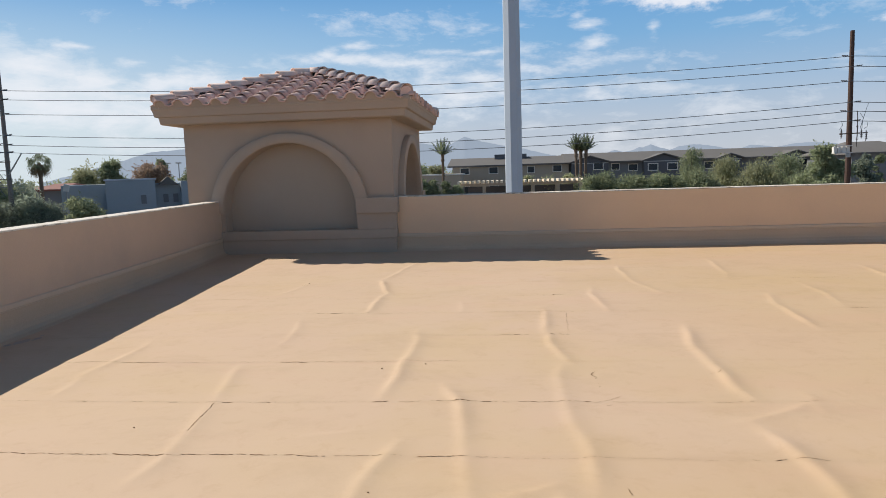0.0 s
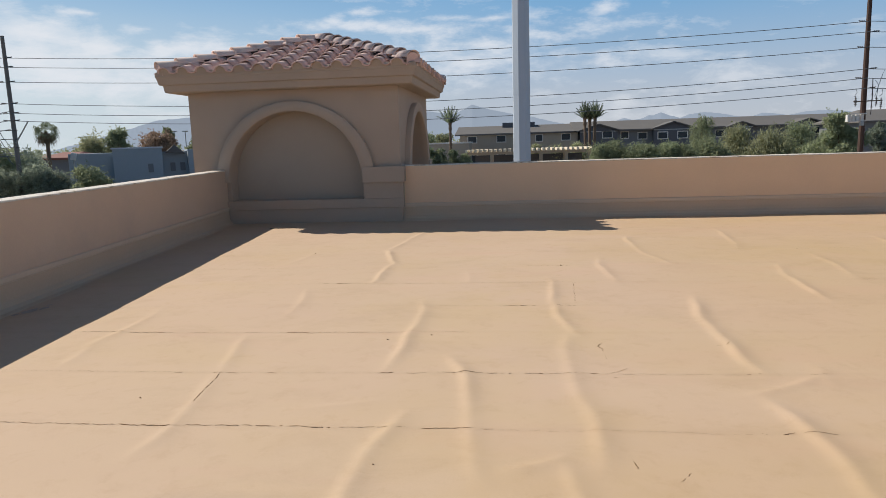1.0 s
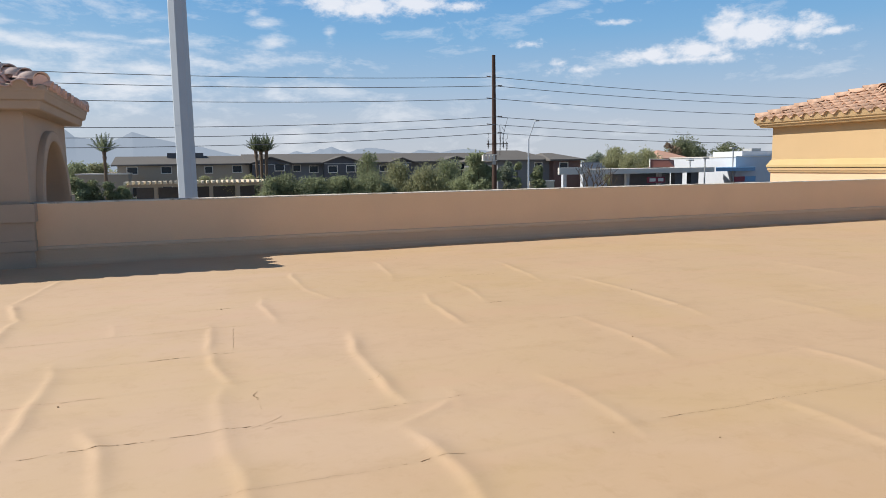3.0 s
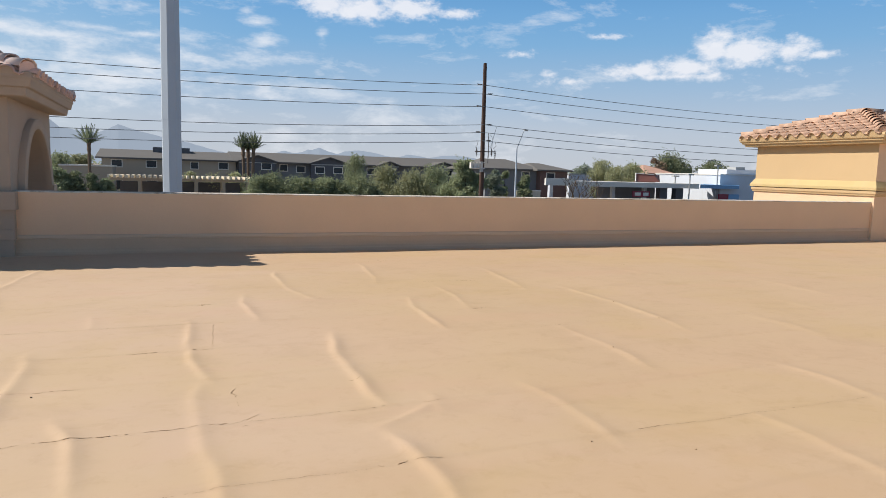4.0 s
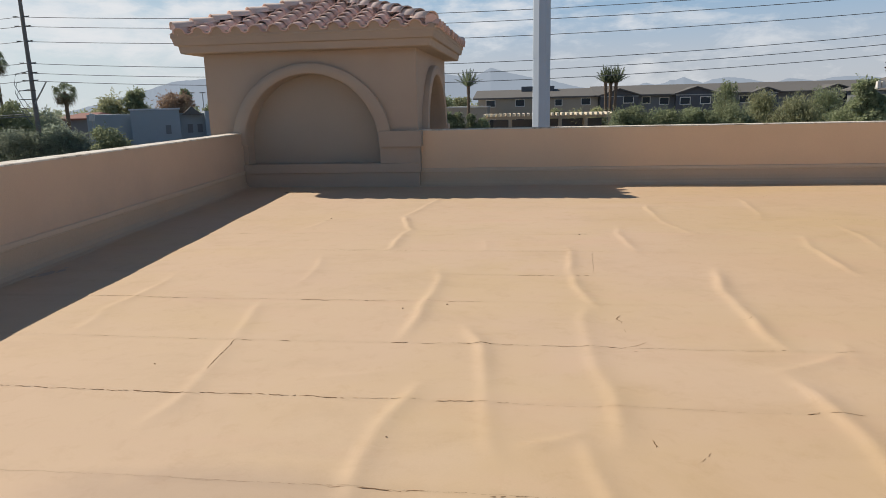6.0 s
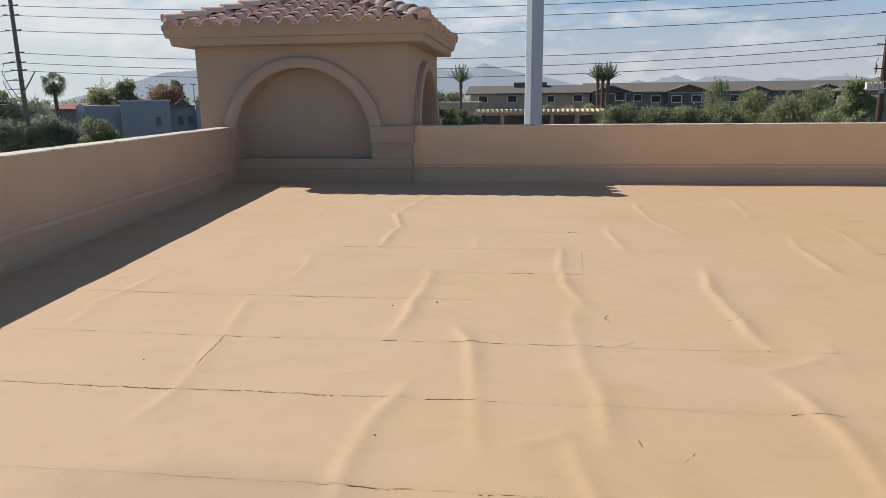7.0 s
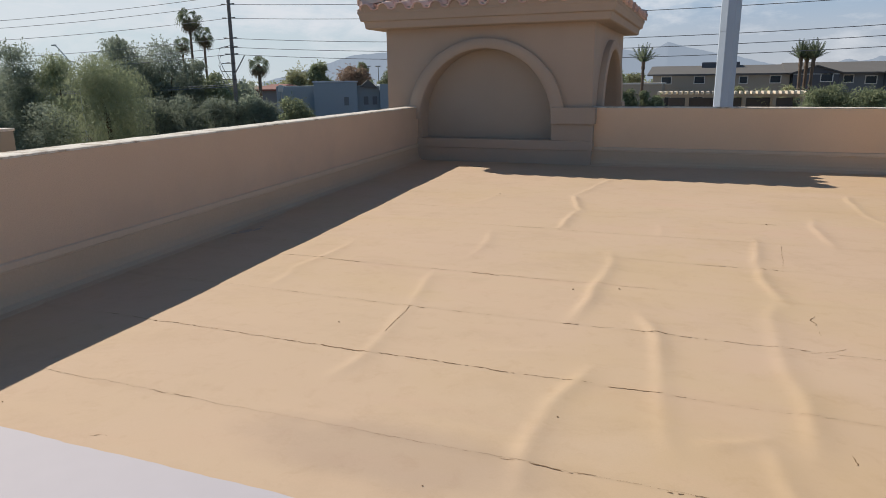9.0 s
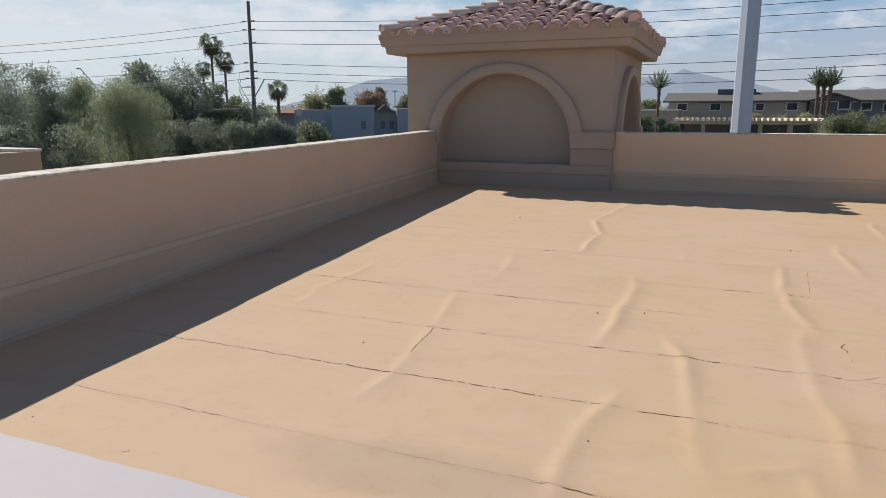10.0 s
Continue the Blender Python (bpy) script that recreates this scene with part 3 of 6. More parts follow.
# raised folds in the sheets, from the far end to the near end
ripple((-1.15, 11.95), (-1.42, 9.90), 0.04, 0.016)
ripple((-1.44, 9.84), (-1.14, 8.74), 0.02, 0.034, 0.05)
ripple((-1.13, 8.80), (-1.16, 7.47), -0.02, 0.020)
ripple((-1.83, 7.22), (-1.71, 5.97), 0.05, 0.010)
ripple((-0.44, 6.62), (-0.47, 4.53), 0.05, 0.022, 0.06)
ripple((0.83, 7.78), (0.82, 6.53), 0.03, 0.018)
ripple((0.81, 6.58), (0.97, 5.38), -0.02, 0.017)
ripple((0.89, 5.47), (0.84, 4.17), -0.03, 0.014, 0.07)
ripple((0.84, 4.38), (0.89, 3.17), 0.03, 0.016, 0.075)
ripple((-0.03, 4.92), (0.21, 3.62), 0.05, 0.02, 0.06)
ripple((0.21, 3.73), (0.33, 2.98), -0.05, 0.013, 0.07)
ripple((1.54, 9.07), (1.57, 7.42), -0.04, 0.014)
ripple((2.21, 10.97), (2.18, 9.47), -0.04, 0.016)
ripple((2.17, 9.57), (2.39, 8.47), -0.03, 0.012)
ripple((3.75, 11.78), (3.49, 9.57), 0.06, 0.012)
ripple((2.19, 6.78), (2.09, 4.54), -0.08, 0.026, 0.065)
ripple((3.59, 8.43), (3.41, 6.53), -0.08, 0.017)
ripple((4.27, 9.28), (4.06, 7.47), 0.05, 0.010)
ripple((1.96, 4.12), (2.01, 2.77), 0.04, 0.022, 0.07)
ripple((2.41, 4.50), (1.79, 4.13), 0.03, 0.012, 0.05)
ripple((2.46, 4.78), (2.43, 4.28), 0.0, 0.008, 0.06)
ripple((-1.85, 5.47), (-1.65, 4.50), 0.02, 0.011)
ripple((-1.65, 4.51), (-1.55, 3.23), 0.04, 0.015, 0.06)
ripple((-3.09, 6.47), (-3.05, 5.08), 0.04, 0.010)
ripple((-3.04, 5.17), (-2.94, 4.58), 0.0, 0.007)
ripple((-0.21, 3.83), (-0.30, 2.52), -0.05, 0.021, 0.065)
ripple((0.67, 3.29), (0.81, 2.58), 0.02, 0.015, 0.06)
ripple((0.71, 3.31), (0.39, 3.12), 0.03, 0.009, 0.05)
ripple((3.28, 4.78), (3.29, 3.42), 0.04, 0.013, 0.07)
ripple((5.71, 10.78), (5.44, 8.57), 0.05, 0.015, 0.07)
ripple((6.07, 8.78), (5.93, 5.78), 0.12, 0.016, 0.07)
ripple((4.65, 6.47), (4.59, 4.72), 0.05, 0.013, 0.07)
ripple((7.31, 6.47), (7.25, 5.17), 0.05, 0.013, 0.08)
ripple((5.81, 4.62), (5.75, 3.38), 0.05, 0.013, 0.08)
ripple((4.53, 3.67), (4.46, 2.38), 0.05, 0.014, 0.08)
ripple((8.60, 7.17), (8.56, 6.28), 0.03, 0.012, 0.09)
ripple((8.13, 10.18), (8.36, 9.07), 0.03, 0.011, 0.09)
ripple((9.81, 8.88), (9.71, 6.88), 0.06, 0.012, 0.09)
ripple((-2.49, 9.78), (-2.64, 8.78), 0.03, 0.007)
ripple((-0.14, 8.18), (-0.07, 7.47), 0.02, 0.006)
ripple((-0.39, 4.03), (-0.99, 3.83), 0.02, 0.006, 0.05)


SEAMS = [-1.83, -0.93, -0.03, 0.88, 1.80, 2.722, 3.615, 4.520, 5.53, 6.45, 7.50, 8.505, 9.525, 10.625, 11.875]


def spaced(points):
    out = []
    for (a, b, step) in points:
        n = max(1, round((b - a) / step))
        out += [a + (b - a) * i / n for i in range(n)]
    return np.array(out + [points[-1][1]])


gx = spaced([(-5.95, -4.2, 0.12), (-4.2, 6.6, 0.024), (6.6, 12, 0.06), (12, 26, 0.4)])
gy = spaced([(-9, 1.0, 0.5), (1.0, 2.0, 0.05), (2.0, 9.5, 0.022), (9.5, 13.0, 0.04), (13.0, 14.0, 0.25)])
X, Y = np.meshgrid(gx, gy)
Z = np.zeros_like(X)
# laps between the sheets: each sheet lies a little over the next one
for sy in SEAMS:
    wob = 0.012 * np.sin(X * 1.7 + sy * 5) + 0.006 * np.sin(X * 6.1 + sy)
    d = Y - (sy + wob)
    Z += 0.0045 * (1 / (1 + np.exp(-np.clip(d, -0.2, 0.2) / 0.006))) * np.exp(-np.clip(d, 0, 9) / 0.25)
# broad unevenness
for kx, ky, ph, am in ((0.9, 1.3, 0.2, 0.004), (2.1, 0.7, 1.9, 0.003), (1.6, 2.9, 4.0, 0.0022), (3.7, 2.2, 0.7, 0.0012)):
    Z += am * np.sin(kx * X + ph) * np.cos(ky * Y + ph * 1.7)
for k, (a, b, bend, high, wide) in enumerate(RIPPLES):
    ab = b - a
    length = ab.length
    u, v = ab / length, Vector((-ab.y, ab.x)) / length
    m = (X > min(a.x, b.x) - 0.5) & (X < max(a.x, b.x) + 0.5) & (Y > min(a.y, b.y) - 0.5) & (Y < max(a.y, b.y) + 0.5)
    px, py = X[m] - a.x, Y[m] - a.y
    s = (px * u.x + py * u.y) / length
    sc = np.clip(s, 0, 1)
    centre = bend * 4 * sc * (1 - sc) + 0.014 * np.sin(sc * length * 5.0 + k * 1.3) + 0.006 * np.sin(sc * length * 11 + k)
    q = px * v.x + py * v.y - centre
    fade = np.clip(s * 3.2 + 0.25, 0, 1) * np.clip((1 - s) * 3.2 + 0.25, 0, 1) * np.exp(-((s - sc) * length / 0.1) ** 2)
    fade = fade * (0.8 + 0.2 * np.sin(sc * length * 4 + k * 2.1))
    ridge = np.where(q > 0, np.exp(-(np.abs(q) / (wide * 1.35)) ** 1.5), np.exp(-(np.abs(q) / (wide * 0.85)) ** 1.7))
    Z[m] += high * fade * ridge
ny, nx = X.shape
verts = np.stack([X, Y, Z], -1).reshape(-1, 3)
idx = np.arange(ny * nx).reshape(ny, nx)
quads = np.stack([idx[:-1, :-1], idx[:-1, 1:], idx[1:, 1:], idx[1:, :-1]], -1).reshape(-1, 4)
me = bpy.data.meshes.new("roof_deck")
me.vertices.add(len(verts))
me.vertices.foreach_set("co", verts.ravel())
me.loops.add(quads.size)
me.loops.foreach_set("vertex_index", quads.ravel())
me.polygons.add(len(quads))
me.polygons.foreach_set("loop_start", np.arange(0, quads.size, 4))
me.polygons.foreach_set("loop_total", np.full(len(quads), 4))
me.update()
me.validate()
me.shade_smooth()
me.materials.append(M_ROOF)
roof_deck = tagged(new("floor", me), "flat roof of lapped sheets under cracked tan coating", "roof", kind="structure")


def deck_z(x, y):
    """Height of the deck, between its grid points."""
    i = min(max(int(np.searchsorted(gx, x)), 1), len(gx) - 1)
    j = min(max(int(np.searchsorted(gy, y)), 1), len(gy) - 1)
    u = (x - gx[i - 1]) / (gx[i] - gx[i - 1])
    v = (y - gy[j - 1]) / (gy[j] - gy[j - 1])
    return float((Z[j - 1, i - 1] * (1 - u) + Z[j - 1, i] * u) * (1 - v) + (Z[j, i - 1] * (1 - u) + Z[j, i] * u) * v)


bm = bmesh.new()
top, low = [], []
n = 600
for i in range(n + 1):
    x = -4.6 + 29.5 * i / n
    y = 2.145 + 0.003 * math.sin(x * 9) + 0.002 * math.sin(x * 31 + 1) + 0.002 * random.uniform(-1, 1)
    top.append(bm.verts.new((x, y, deck_z(x, y) + 0.006)))
    low.append([bm.verts.new((x, yy, deck_z(x, yy) + 0.006)) for yy in (2.0, 1.6, 1.0, 0.0, -3.0, -8.9)])
for i in range(n):
    col0, col1 = [top[i]] + low[i], [top[i + 1]] + low[i + 1]
    for k in range(len(col0) - 1):
        bm.faces.new((col0[k], col0[k + 1], col1[k + 1], col1[k]))
bmesh.ops.recalc_face_normals(bm, faces=bm.faces[:])
tagged(part("white_roof_coating", bm, M_WHITE_COAT, smooth=True), "freshly coated white strip of the flat roof", "roof", kind="structure")


def crack(points, width=0.007):
    """An open seam: a thin jagged ribbon lying on the deck."""
    bm = bmesh.new()
    pts = []
    for (x0, y0), (x1, y1) in zip(points, points[1:]):
        n = max(2, int(math.hypot(x1 - x0, y1 - y0) / 0.02))
        for i in range(n):
            f = i / n
            pts.append((x0 + (x1 - x0) * f, y0 + (y1 - y0) * f))
    pts.append(points[-1])
    rows = []
    drift = 0.0
    for i, (x, y) in enumerate(pts):
        a = pts[max(i - 1, 0)]
        b = pts[min(i + 1, len(pts) - 1)]
        d = Vector((b[0] - a[0], b[1] - a[1])).normalized()
        nrm = Vector((-d.y, d.x))
        drift = 0.8 * drift + random.uniform(-0.004, 0.004)
        c = Vector((x, y)) + nrm * (drift + random.uniform(-0.0015, 0.0015))
        w = width * random.uniform(0.25, 1.15) * (0.3 if i in (0, len(pts) - 1) else 1)
        rows.append([bm.verts.new((*(c + nrm * o), deck_z(*(c + nrm * o)) + 0.002)) for o in (-w / 2, w / 2)])
    for i, (r0, r1) in enumerate(zip(rows, rows[1:])):
        if i == 0 or random.random() > 0.14:
            bm.faces.new((r0[0], r1[0], r1[1], r0[1]))
    bmesh.ops.recalc_face_normals(bm, faces=bm.faces[:])
    if bm.faces[0].normal.z < 0:
        bmesh.ops.reverse_faces(bm, faces=bm.faces[:])
    return part("crack", bm, M_CRACK, roof_deck)


def speck(x, y, r=0.012):
    bm = bmesh.new()
    bmesh.ops.create_icosphere(bm, subdivisions=1, radius=r)
    for v in bm.verts:
        v.co = Vector((v.co.x * random.uniform(0.7, 1.4), v.co.y * random.uniform(0.7, 1.2), v.co.z * 0.6))
    ob = part("pebble", bm, M_CRACK, place=pose(x, y, deck_z(x, y) + r * 0.45))
    return tagged(ob, "small dark pebble lying on the roof", "pebble", "pebbles on the roof")


def seam(y, spans):
    """Open stretches of one lap: (from x, to x, width in millimetres)."""
    for x0, x1, w in spans:
        mid = (x0 + x1) / 2
        crack([(x0, y + random.uniform(-0.012, 0.012)), (mid, y + random.uniform(-0.006, 0.006)), (x1, y + random.uniform(-0.012, 0.012))], w * 0.6 / 1000)


seam(2.722, [(-3.19, -2.79, 5), (-2.39, -2.11, 5), (-1.02, -0.91, 3), (-0.42, -0.34, 7), (-0.28, -0.13, 10), (-0.11, 0.01, 6), (0.29, 0.46, 9),
             (0.63, 0.71, 6), (0.73, 0.84, 9), (0.89, 0.94, 5), (0.97, 1.11, 13), (1.11, 1.29, 8), (-2.79, 1.01, 2)])
seam(3.615, [(-3.69, -1.89, 8), (-1.87, -1.55, 13), (-1.46, -0.57, 10), (-0.54, -0.26, 7), (-0.21, -0.15, 4), (-0.07, 0.22, 10), (0.27, 0.35, 8),
             (-1.55, -1.44, 3), (0.35, 1.71, 2), (1.75, 1.79, 6), (1.86, 1.93, 9), (1.97, 2.14, 5), (3.53, 3.73, 9), (3.74, 4.31, 3), (4.31, 5.71, 2)])
seam(4.520, [(-2.73, -2.61, 5), (-2.29, -2.19, 4), (-1.99, -1.93, 6), (-1.71, -1.51, 10), (-1.31, -1.23, 11), (-0.51, -0.39, 13), (-0.31, -0.15, 5), (-0.09, 0.43, 9),
            (0.51, 0.87, 6), (0.89, 0.95, 7), (0.95, 1.01, 14), (1.13, 1.96, 3), (1.97, 2.07, 10), (2.36, 2.48, 6), (-3.79, -0.49, 2)])
seam(5.53, [(-3.45, -2.99, 8), (-2.94, -2.53, 8), (-2.39, -2.19, 4), (-1.89, -1.77, 6), (-1.51, -1.25, 12), (-1.23, -1.04, 6), (-0.97, -0.79, 4),
            (-0.69, -0.49, 3), (-0.24, 0.06, 4), (-2.49, 0.01, 2)])
seam(6.45, [(0.30, 0.58, 10), (0.60, 0.67, 5), (0.85, 0.91, 11), (0.93, 1.03, 9), (-0.29, 0.29, 2), (4.41, 4.71, 3)])
seam(7.50, [(-1.75, -1.59, 9), (-1.59, -1.31, 12), (-1.25, -1.11, 10), (-0.79, -0.69, 5), (-2.19, -1.75, 3), (-1.09, 0.11, 2), (4.09, 4.29, 10), (-0.09, 1.21, 2)])
seam(8.505, [(-3.39, -3.11, 5), (1.01, 1.13, 9), (0.61, 1.01, 3), (-3.09, -2.39, 2)])
seam(9.525, [(4.19, 4.43, 6), (-2.54, -2.44, 8), (4.51, 5.11, 3)])
seam(10.625, [(8.51, 8.81, 5)])
seam(11.875, [(4.17, 4.35, 9), (3.91, 4.11, 4)])
crack([(-1.64, 4.50), (-1.61, 4.22), (-1.58, 3.97)], 0.0055)
crack([(1.12, 5.24), (1.08, 5.14), (1.11, 5.08), (1.09, 5.00)], 0.0045)
crack([(1.11, 4.92), (1.11, 4.84)], 0.0044)
crack([(1.01, 4.50), (1.09, 4.54), (1.14, 4.57), (1.22, 4.64)], 0.0035)
crack([(1.09, 4.45), (1.14, 4.47)], 0.0044)
crack([(1.09, 7.42), (1.06, 6.97), (1.04, 6.62)], 0.0033)
crack([(1.03, 3.27), (1.04, 3.21), (1.03, 3.19)], 0.0055)
crack([(1.96, 5.17), (2.03, 5.16), (2.07, 5.21)], 0.0044)
crack([(-2.29, 2.23), (-2.25, 2.27), (-2.20, 2.27)], 0.0033)
crack([(1.21, 3.08), (1.26, 3.13), (1.28, 3.17)], 0.0028)
for px, py, pr in ((-0.58, 5.32, 0.017), (-0.236, 5.44, 0.015), (-1.97, 4.03, 0.012), (-0.25, 3.17, 0.010), (3.66, 3.23, 0.010), (3.11, 3.54, 0.010),
                   (1.02, 8.49, 0.020), (-2.48, 9.67, 0.018), (-3.02, 2.34, 0.009), (-0.65, 2.41, 0.008), (6.13, 7.47, 0.016), (6.01, 6.42, 0.014), (4.66, 5.45, 0.014)):
    speck(px, py, pr * 0.5)
bm = bmesh.new()
for k in range(260):
    a, q = random.uniform(0, 6.28), random.random() ** 0.6
    x, y, r = -4.05 + 0.30 * q * math.cos(a), 12.77 + 0.10 * q * math.sin(a), random.uniform(0.004, 0.013)
    v = [bm.verts.new((x + r * math.cos(t + a) * random.uniform(0.6, 1.5), y + r * math.sin(t + a), deck_z(x, y) + 0.001)) for t in (0, 2.1, 4.2)]
    v.append(bm.verts.new((x, y, deck_z(x, y) + r * 0.8)))
    for f in ((0, 1, 3), (1, 2, 3), (2, 0, 3)):
        bm.faces.new([v[i] for i in f])
tagged(part("leaf_litter", bm, M_LITTER), "small heap of dry crumbled leaf litter", "litter", kind="stuff")


M_STAIN = material("old_damp_stain", (0.47, 0.385, 0.33), 0.9, 0, 0.25, 6, 40, 0.1, spec=0.1)
bm = bmesh.new()
for sx, sy, sr in ((-4.47, 6.30, 0.085), (-4.40, 6.42, 0.05), (-4.52, 6.16, 0.04), (-4.44, 6.55, 0.03)):
    rim = []
    for q in range(18):
        a = 2 * math.pi * q / 18
        rr = sr * random.uniform(0.6, 1.15)
        x, y = sx + rr * 0.8 * math.cos(a), sy + rr * 1.5 * math.sin(a)
        rim.append(bm.verts.new((x, y, deck_z(x, y) + 0.0035)))
    bm.faces.new(rim)
part("damp_stain", bm, M_STAIN, roof_deck, "dark blotch of an old damp stain")

# ---------------------------------------------------------------- parapets
THICK = 0.27
PROFILE = [(-THICK, GROUND), (-THICK, WALL_TOP - 0.02), (-THICK + 0.02, WALL_TOP), (-0.015, WALL_TOP - 0.004), (0, WALL_TOP - 0.02), (0, GROUND)]
BASE = [(-0.01, 0.278), (0.004, 0.276), (0.006, 0.17), (0.014, 0.10), (0.036, 0.045), (0.075, 0.014), (0.13, 0.002), (0.15, -0.02), (0.15, -0.2), (-0.01, -0.2)]
LIP = [(0.001, 0.356), (0.006, 0.355), (0.022, 0.345), (0.024, 0.300), (0.020, 0.292), (0.006, 0.287), (0.005, 0.278), (0.001, 0.278)]
CAP = [(-THICK - 0.004, WALL_TOP - 0.03), (-THICK - 0.004, WALL_TOP + 0.004), (-0.02, WALL_TOP + 0.004), (0.005, WALL_TOP - 0.002), (0.005, WALL_TOP - 0.018),
       (-0.02, WALL_TOP - 0.006), (-THICK + 0.02, WALL_TOP - 0.006)]


def parapet(name, start, end, label, coat, steps=24):
    wall = tagged(part(name, sweep(bmesh.new(), PROFILE, start, end, steps), coat), label, "wall", kind="structure")
    part("flashing_lip", sweep(bmesh.new(), LIP, start, end, steps), M_FLASH, wall, "painted metal flashing lip")
    part("wall_base", sweep(bmesh.new(), BASE, start, end, steps), M_BASE, wall, "wall base under dull roof coating")
    bm = sweep(bmesh.new(), CAP, start, end, int((Vector(end) - Vector(start)).length / 0.12))
    for v in bm.verts:
        v.co.z += 0.004 * noise.noise(v.co * 2.3) + 0.003 * noise.noise(v.co * 9.0)
        v.co += Vector((1, 0.3, 0)) * 0.003 * noise.noise(v.co * 7.0 + Vector((9, 0, 0)))
    part("wall_cap", bm, M_CAP, wall, "pale worn wall cap")
    return wall


parapet("wall_north", (-1.9, WALL_Y, 0), (19.62, WALL_Y, 0), "tan stucco parapet wall with a flashing lip", M_WALL)
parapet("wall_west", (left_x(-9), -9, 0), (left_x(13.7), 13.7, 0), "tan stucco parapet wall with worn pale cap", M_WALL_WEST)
parapet("wall_east", (25.0, 13.7, 0), (25.0, -9, 0), "tan stucco parapet wall closing the roof", M_WALL)
parapet("wall_south", (25.0, -9, 0), (left_x(-9), -9, 0), "tan stucco parapet wall closing the roof", M_WALL)

# ---------------------------------------------------------------- corner towers
HALF = 2.18
EAVE_Z, APEX_Z, EAVE_HALF = 3.03, 3.90, 2.60


def face_panel(bm, arch, depth=0.16):
    """One side of a tower, seen from outside: local x along the wall, y = 0 the wall's face, out is -y."""
    top = 2.86
    if not arch:
        v = [bm.verts.new(p) for p in ((-HALF, 0, GROUND), (HALF, 0, GROUND), (HALF, 0, top), (-HALF, 0, top))]
        bm.faces.new(v)
        return
    R, spring, sill = 1.40, 0.87, 0.47
    arc = [(R * math.cos(math.pi - math.pi * k / 40), spring + R * math.sin(math.pi * k / 40)) for k in range(41)]
    hole = [(-R, sill)] + arc + [(R, sill)]

    def quad(*pts):
        bm.faces.new([bm.verts.new(p) for p in pts])

    quad((-HALF, 0, GROUND), (HALF, 0, GROUND), (HALF, 0, sill), (-HALF, 0, sill))
    quad((-HALF, 0, sill), (-R, 0, sill), (-R, 0, spring), (-HALF, 0, spring))
    quad((R, 0, sill), (HALF, 0, sill), (HALF, 0, spring), (R, 0, spring))
    quad((-HALF, 0, spring), (-R, 0, spring), (-R, 0, top), (-HALF, 0, top))
    quad((R, 0, spring), (HALF, 0, spring), (HALF, 0, top), (R, 0, top))
    for (x0, z0), (x1, z1) in zip(arc, arc[1:]):
        quad((x0, 0, z0), (x1, 0, z1), (x1, 0, top), (x0, 0, top))
    for (x0, z0), (x1, z1) in zip(hole, hole[1:] + hole[:1]):
        quad((x0, 0, z0), (x0, depth, z0), (x1, depth, z1), (x1, 0, z1))
    return hole


def niche_back(hole, depth):
    bm = bmesh.new()
    bm.faces.new([bm.verts.new((x, depth, z)) for x, z in hole])
    return bm


def arch_band(out=0.12):
    bm = bmesh.new()
    R0, R1, spring = 1.40, 1.66, 0.87
    rows = []
    for k in range(49):
        a = math.pi - math.pi * k / 48
        c, s = math.cos(a), math.sin(a)
        rows.append([bm.verts.new((r * c, y, spring + (r if r < 1.45 else 1.6 + (r - R1)) * s)) for r, y in ((R0, 0.02), (R0, -out + 0.012), (R0 + 0.012, -out), (R1 - 0.012, -out), (R1, -out + 0.012), (R1, 0.02))])
    for r0, r1 in zip(rows, rows[1:]):
        for k in range(5):
            bm.faces.new((r0[k], r1[k], r1[k + 1], r0[k + 1]))
    bmesh.ops.recalc_face_normals(bm, faces=bm.faces[:])
    return bm


def ring(profile):
    """A moulding round a tower: a profile of (out, up) led round its four sides."""
    bm = bmesh.new()
    rings = []
    for o, z in profile:
        h = HALF + o
        rings.append([bm.verts.new((sx * h, sy * h, z)) for sx, sy in ((-1, -1), (1, -1), (1, 1), (-1, 1))])
    for r0, r1 in zip(rings, rings[1:]):
        for k in range(4):
            bm.faces.new((r0[k], r0[(k + 1) % 4], r1[(k + 1) % 4], r1[k]))
    bmesh.ops.bevel(bm, geom=bm.edges[:], offset=0.008, segments=1, affect="EDGES")
    bmesh.ops.recalc_face_normals(bm, faces=bm.faces[:])
    return bm


CORNICE = [(0.0, 2.70), (0.29, 2.70), (0.325, 2.715), (0.345, 2.845), (0.40, 2.855), (0.43, 2.985), (0.445, 3.0), (0.445, 3.035), (0.43, 3.10), (0.38, 3.115), (0.0, 3.05)]
CORNICE_STEPPED = [(0.0, 2.80), (0.27, 2.80), (0.29, 2.82), (0.31, 2.88), (0.36, 2.885), (0.375, 2.945), (0.415, 2.955), (0.43, 3.01), (0.445, 3.035), (0.43, 3.10), (0.38, 3.115), (0.0, 3.05)]
BELT_TOP = [(-0.01, 1.73), (0.025, 1.70), (0.10, 1.57), (0.12, 1.54), (0.12, 1.455), (-0.01, 1.45)]
BELT_LOW = [(-0.01, 1.44), (0.09, 1.435), (0.09, 1.36), (0.065, 1.33), (0.055, 1.285), (-0.01, 1.28)]


PITCH, EXPO = 0.390, 0.372


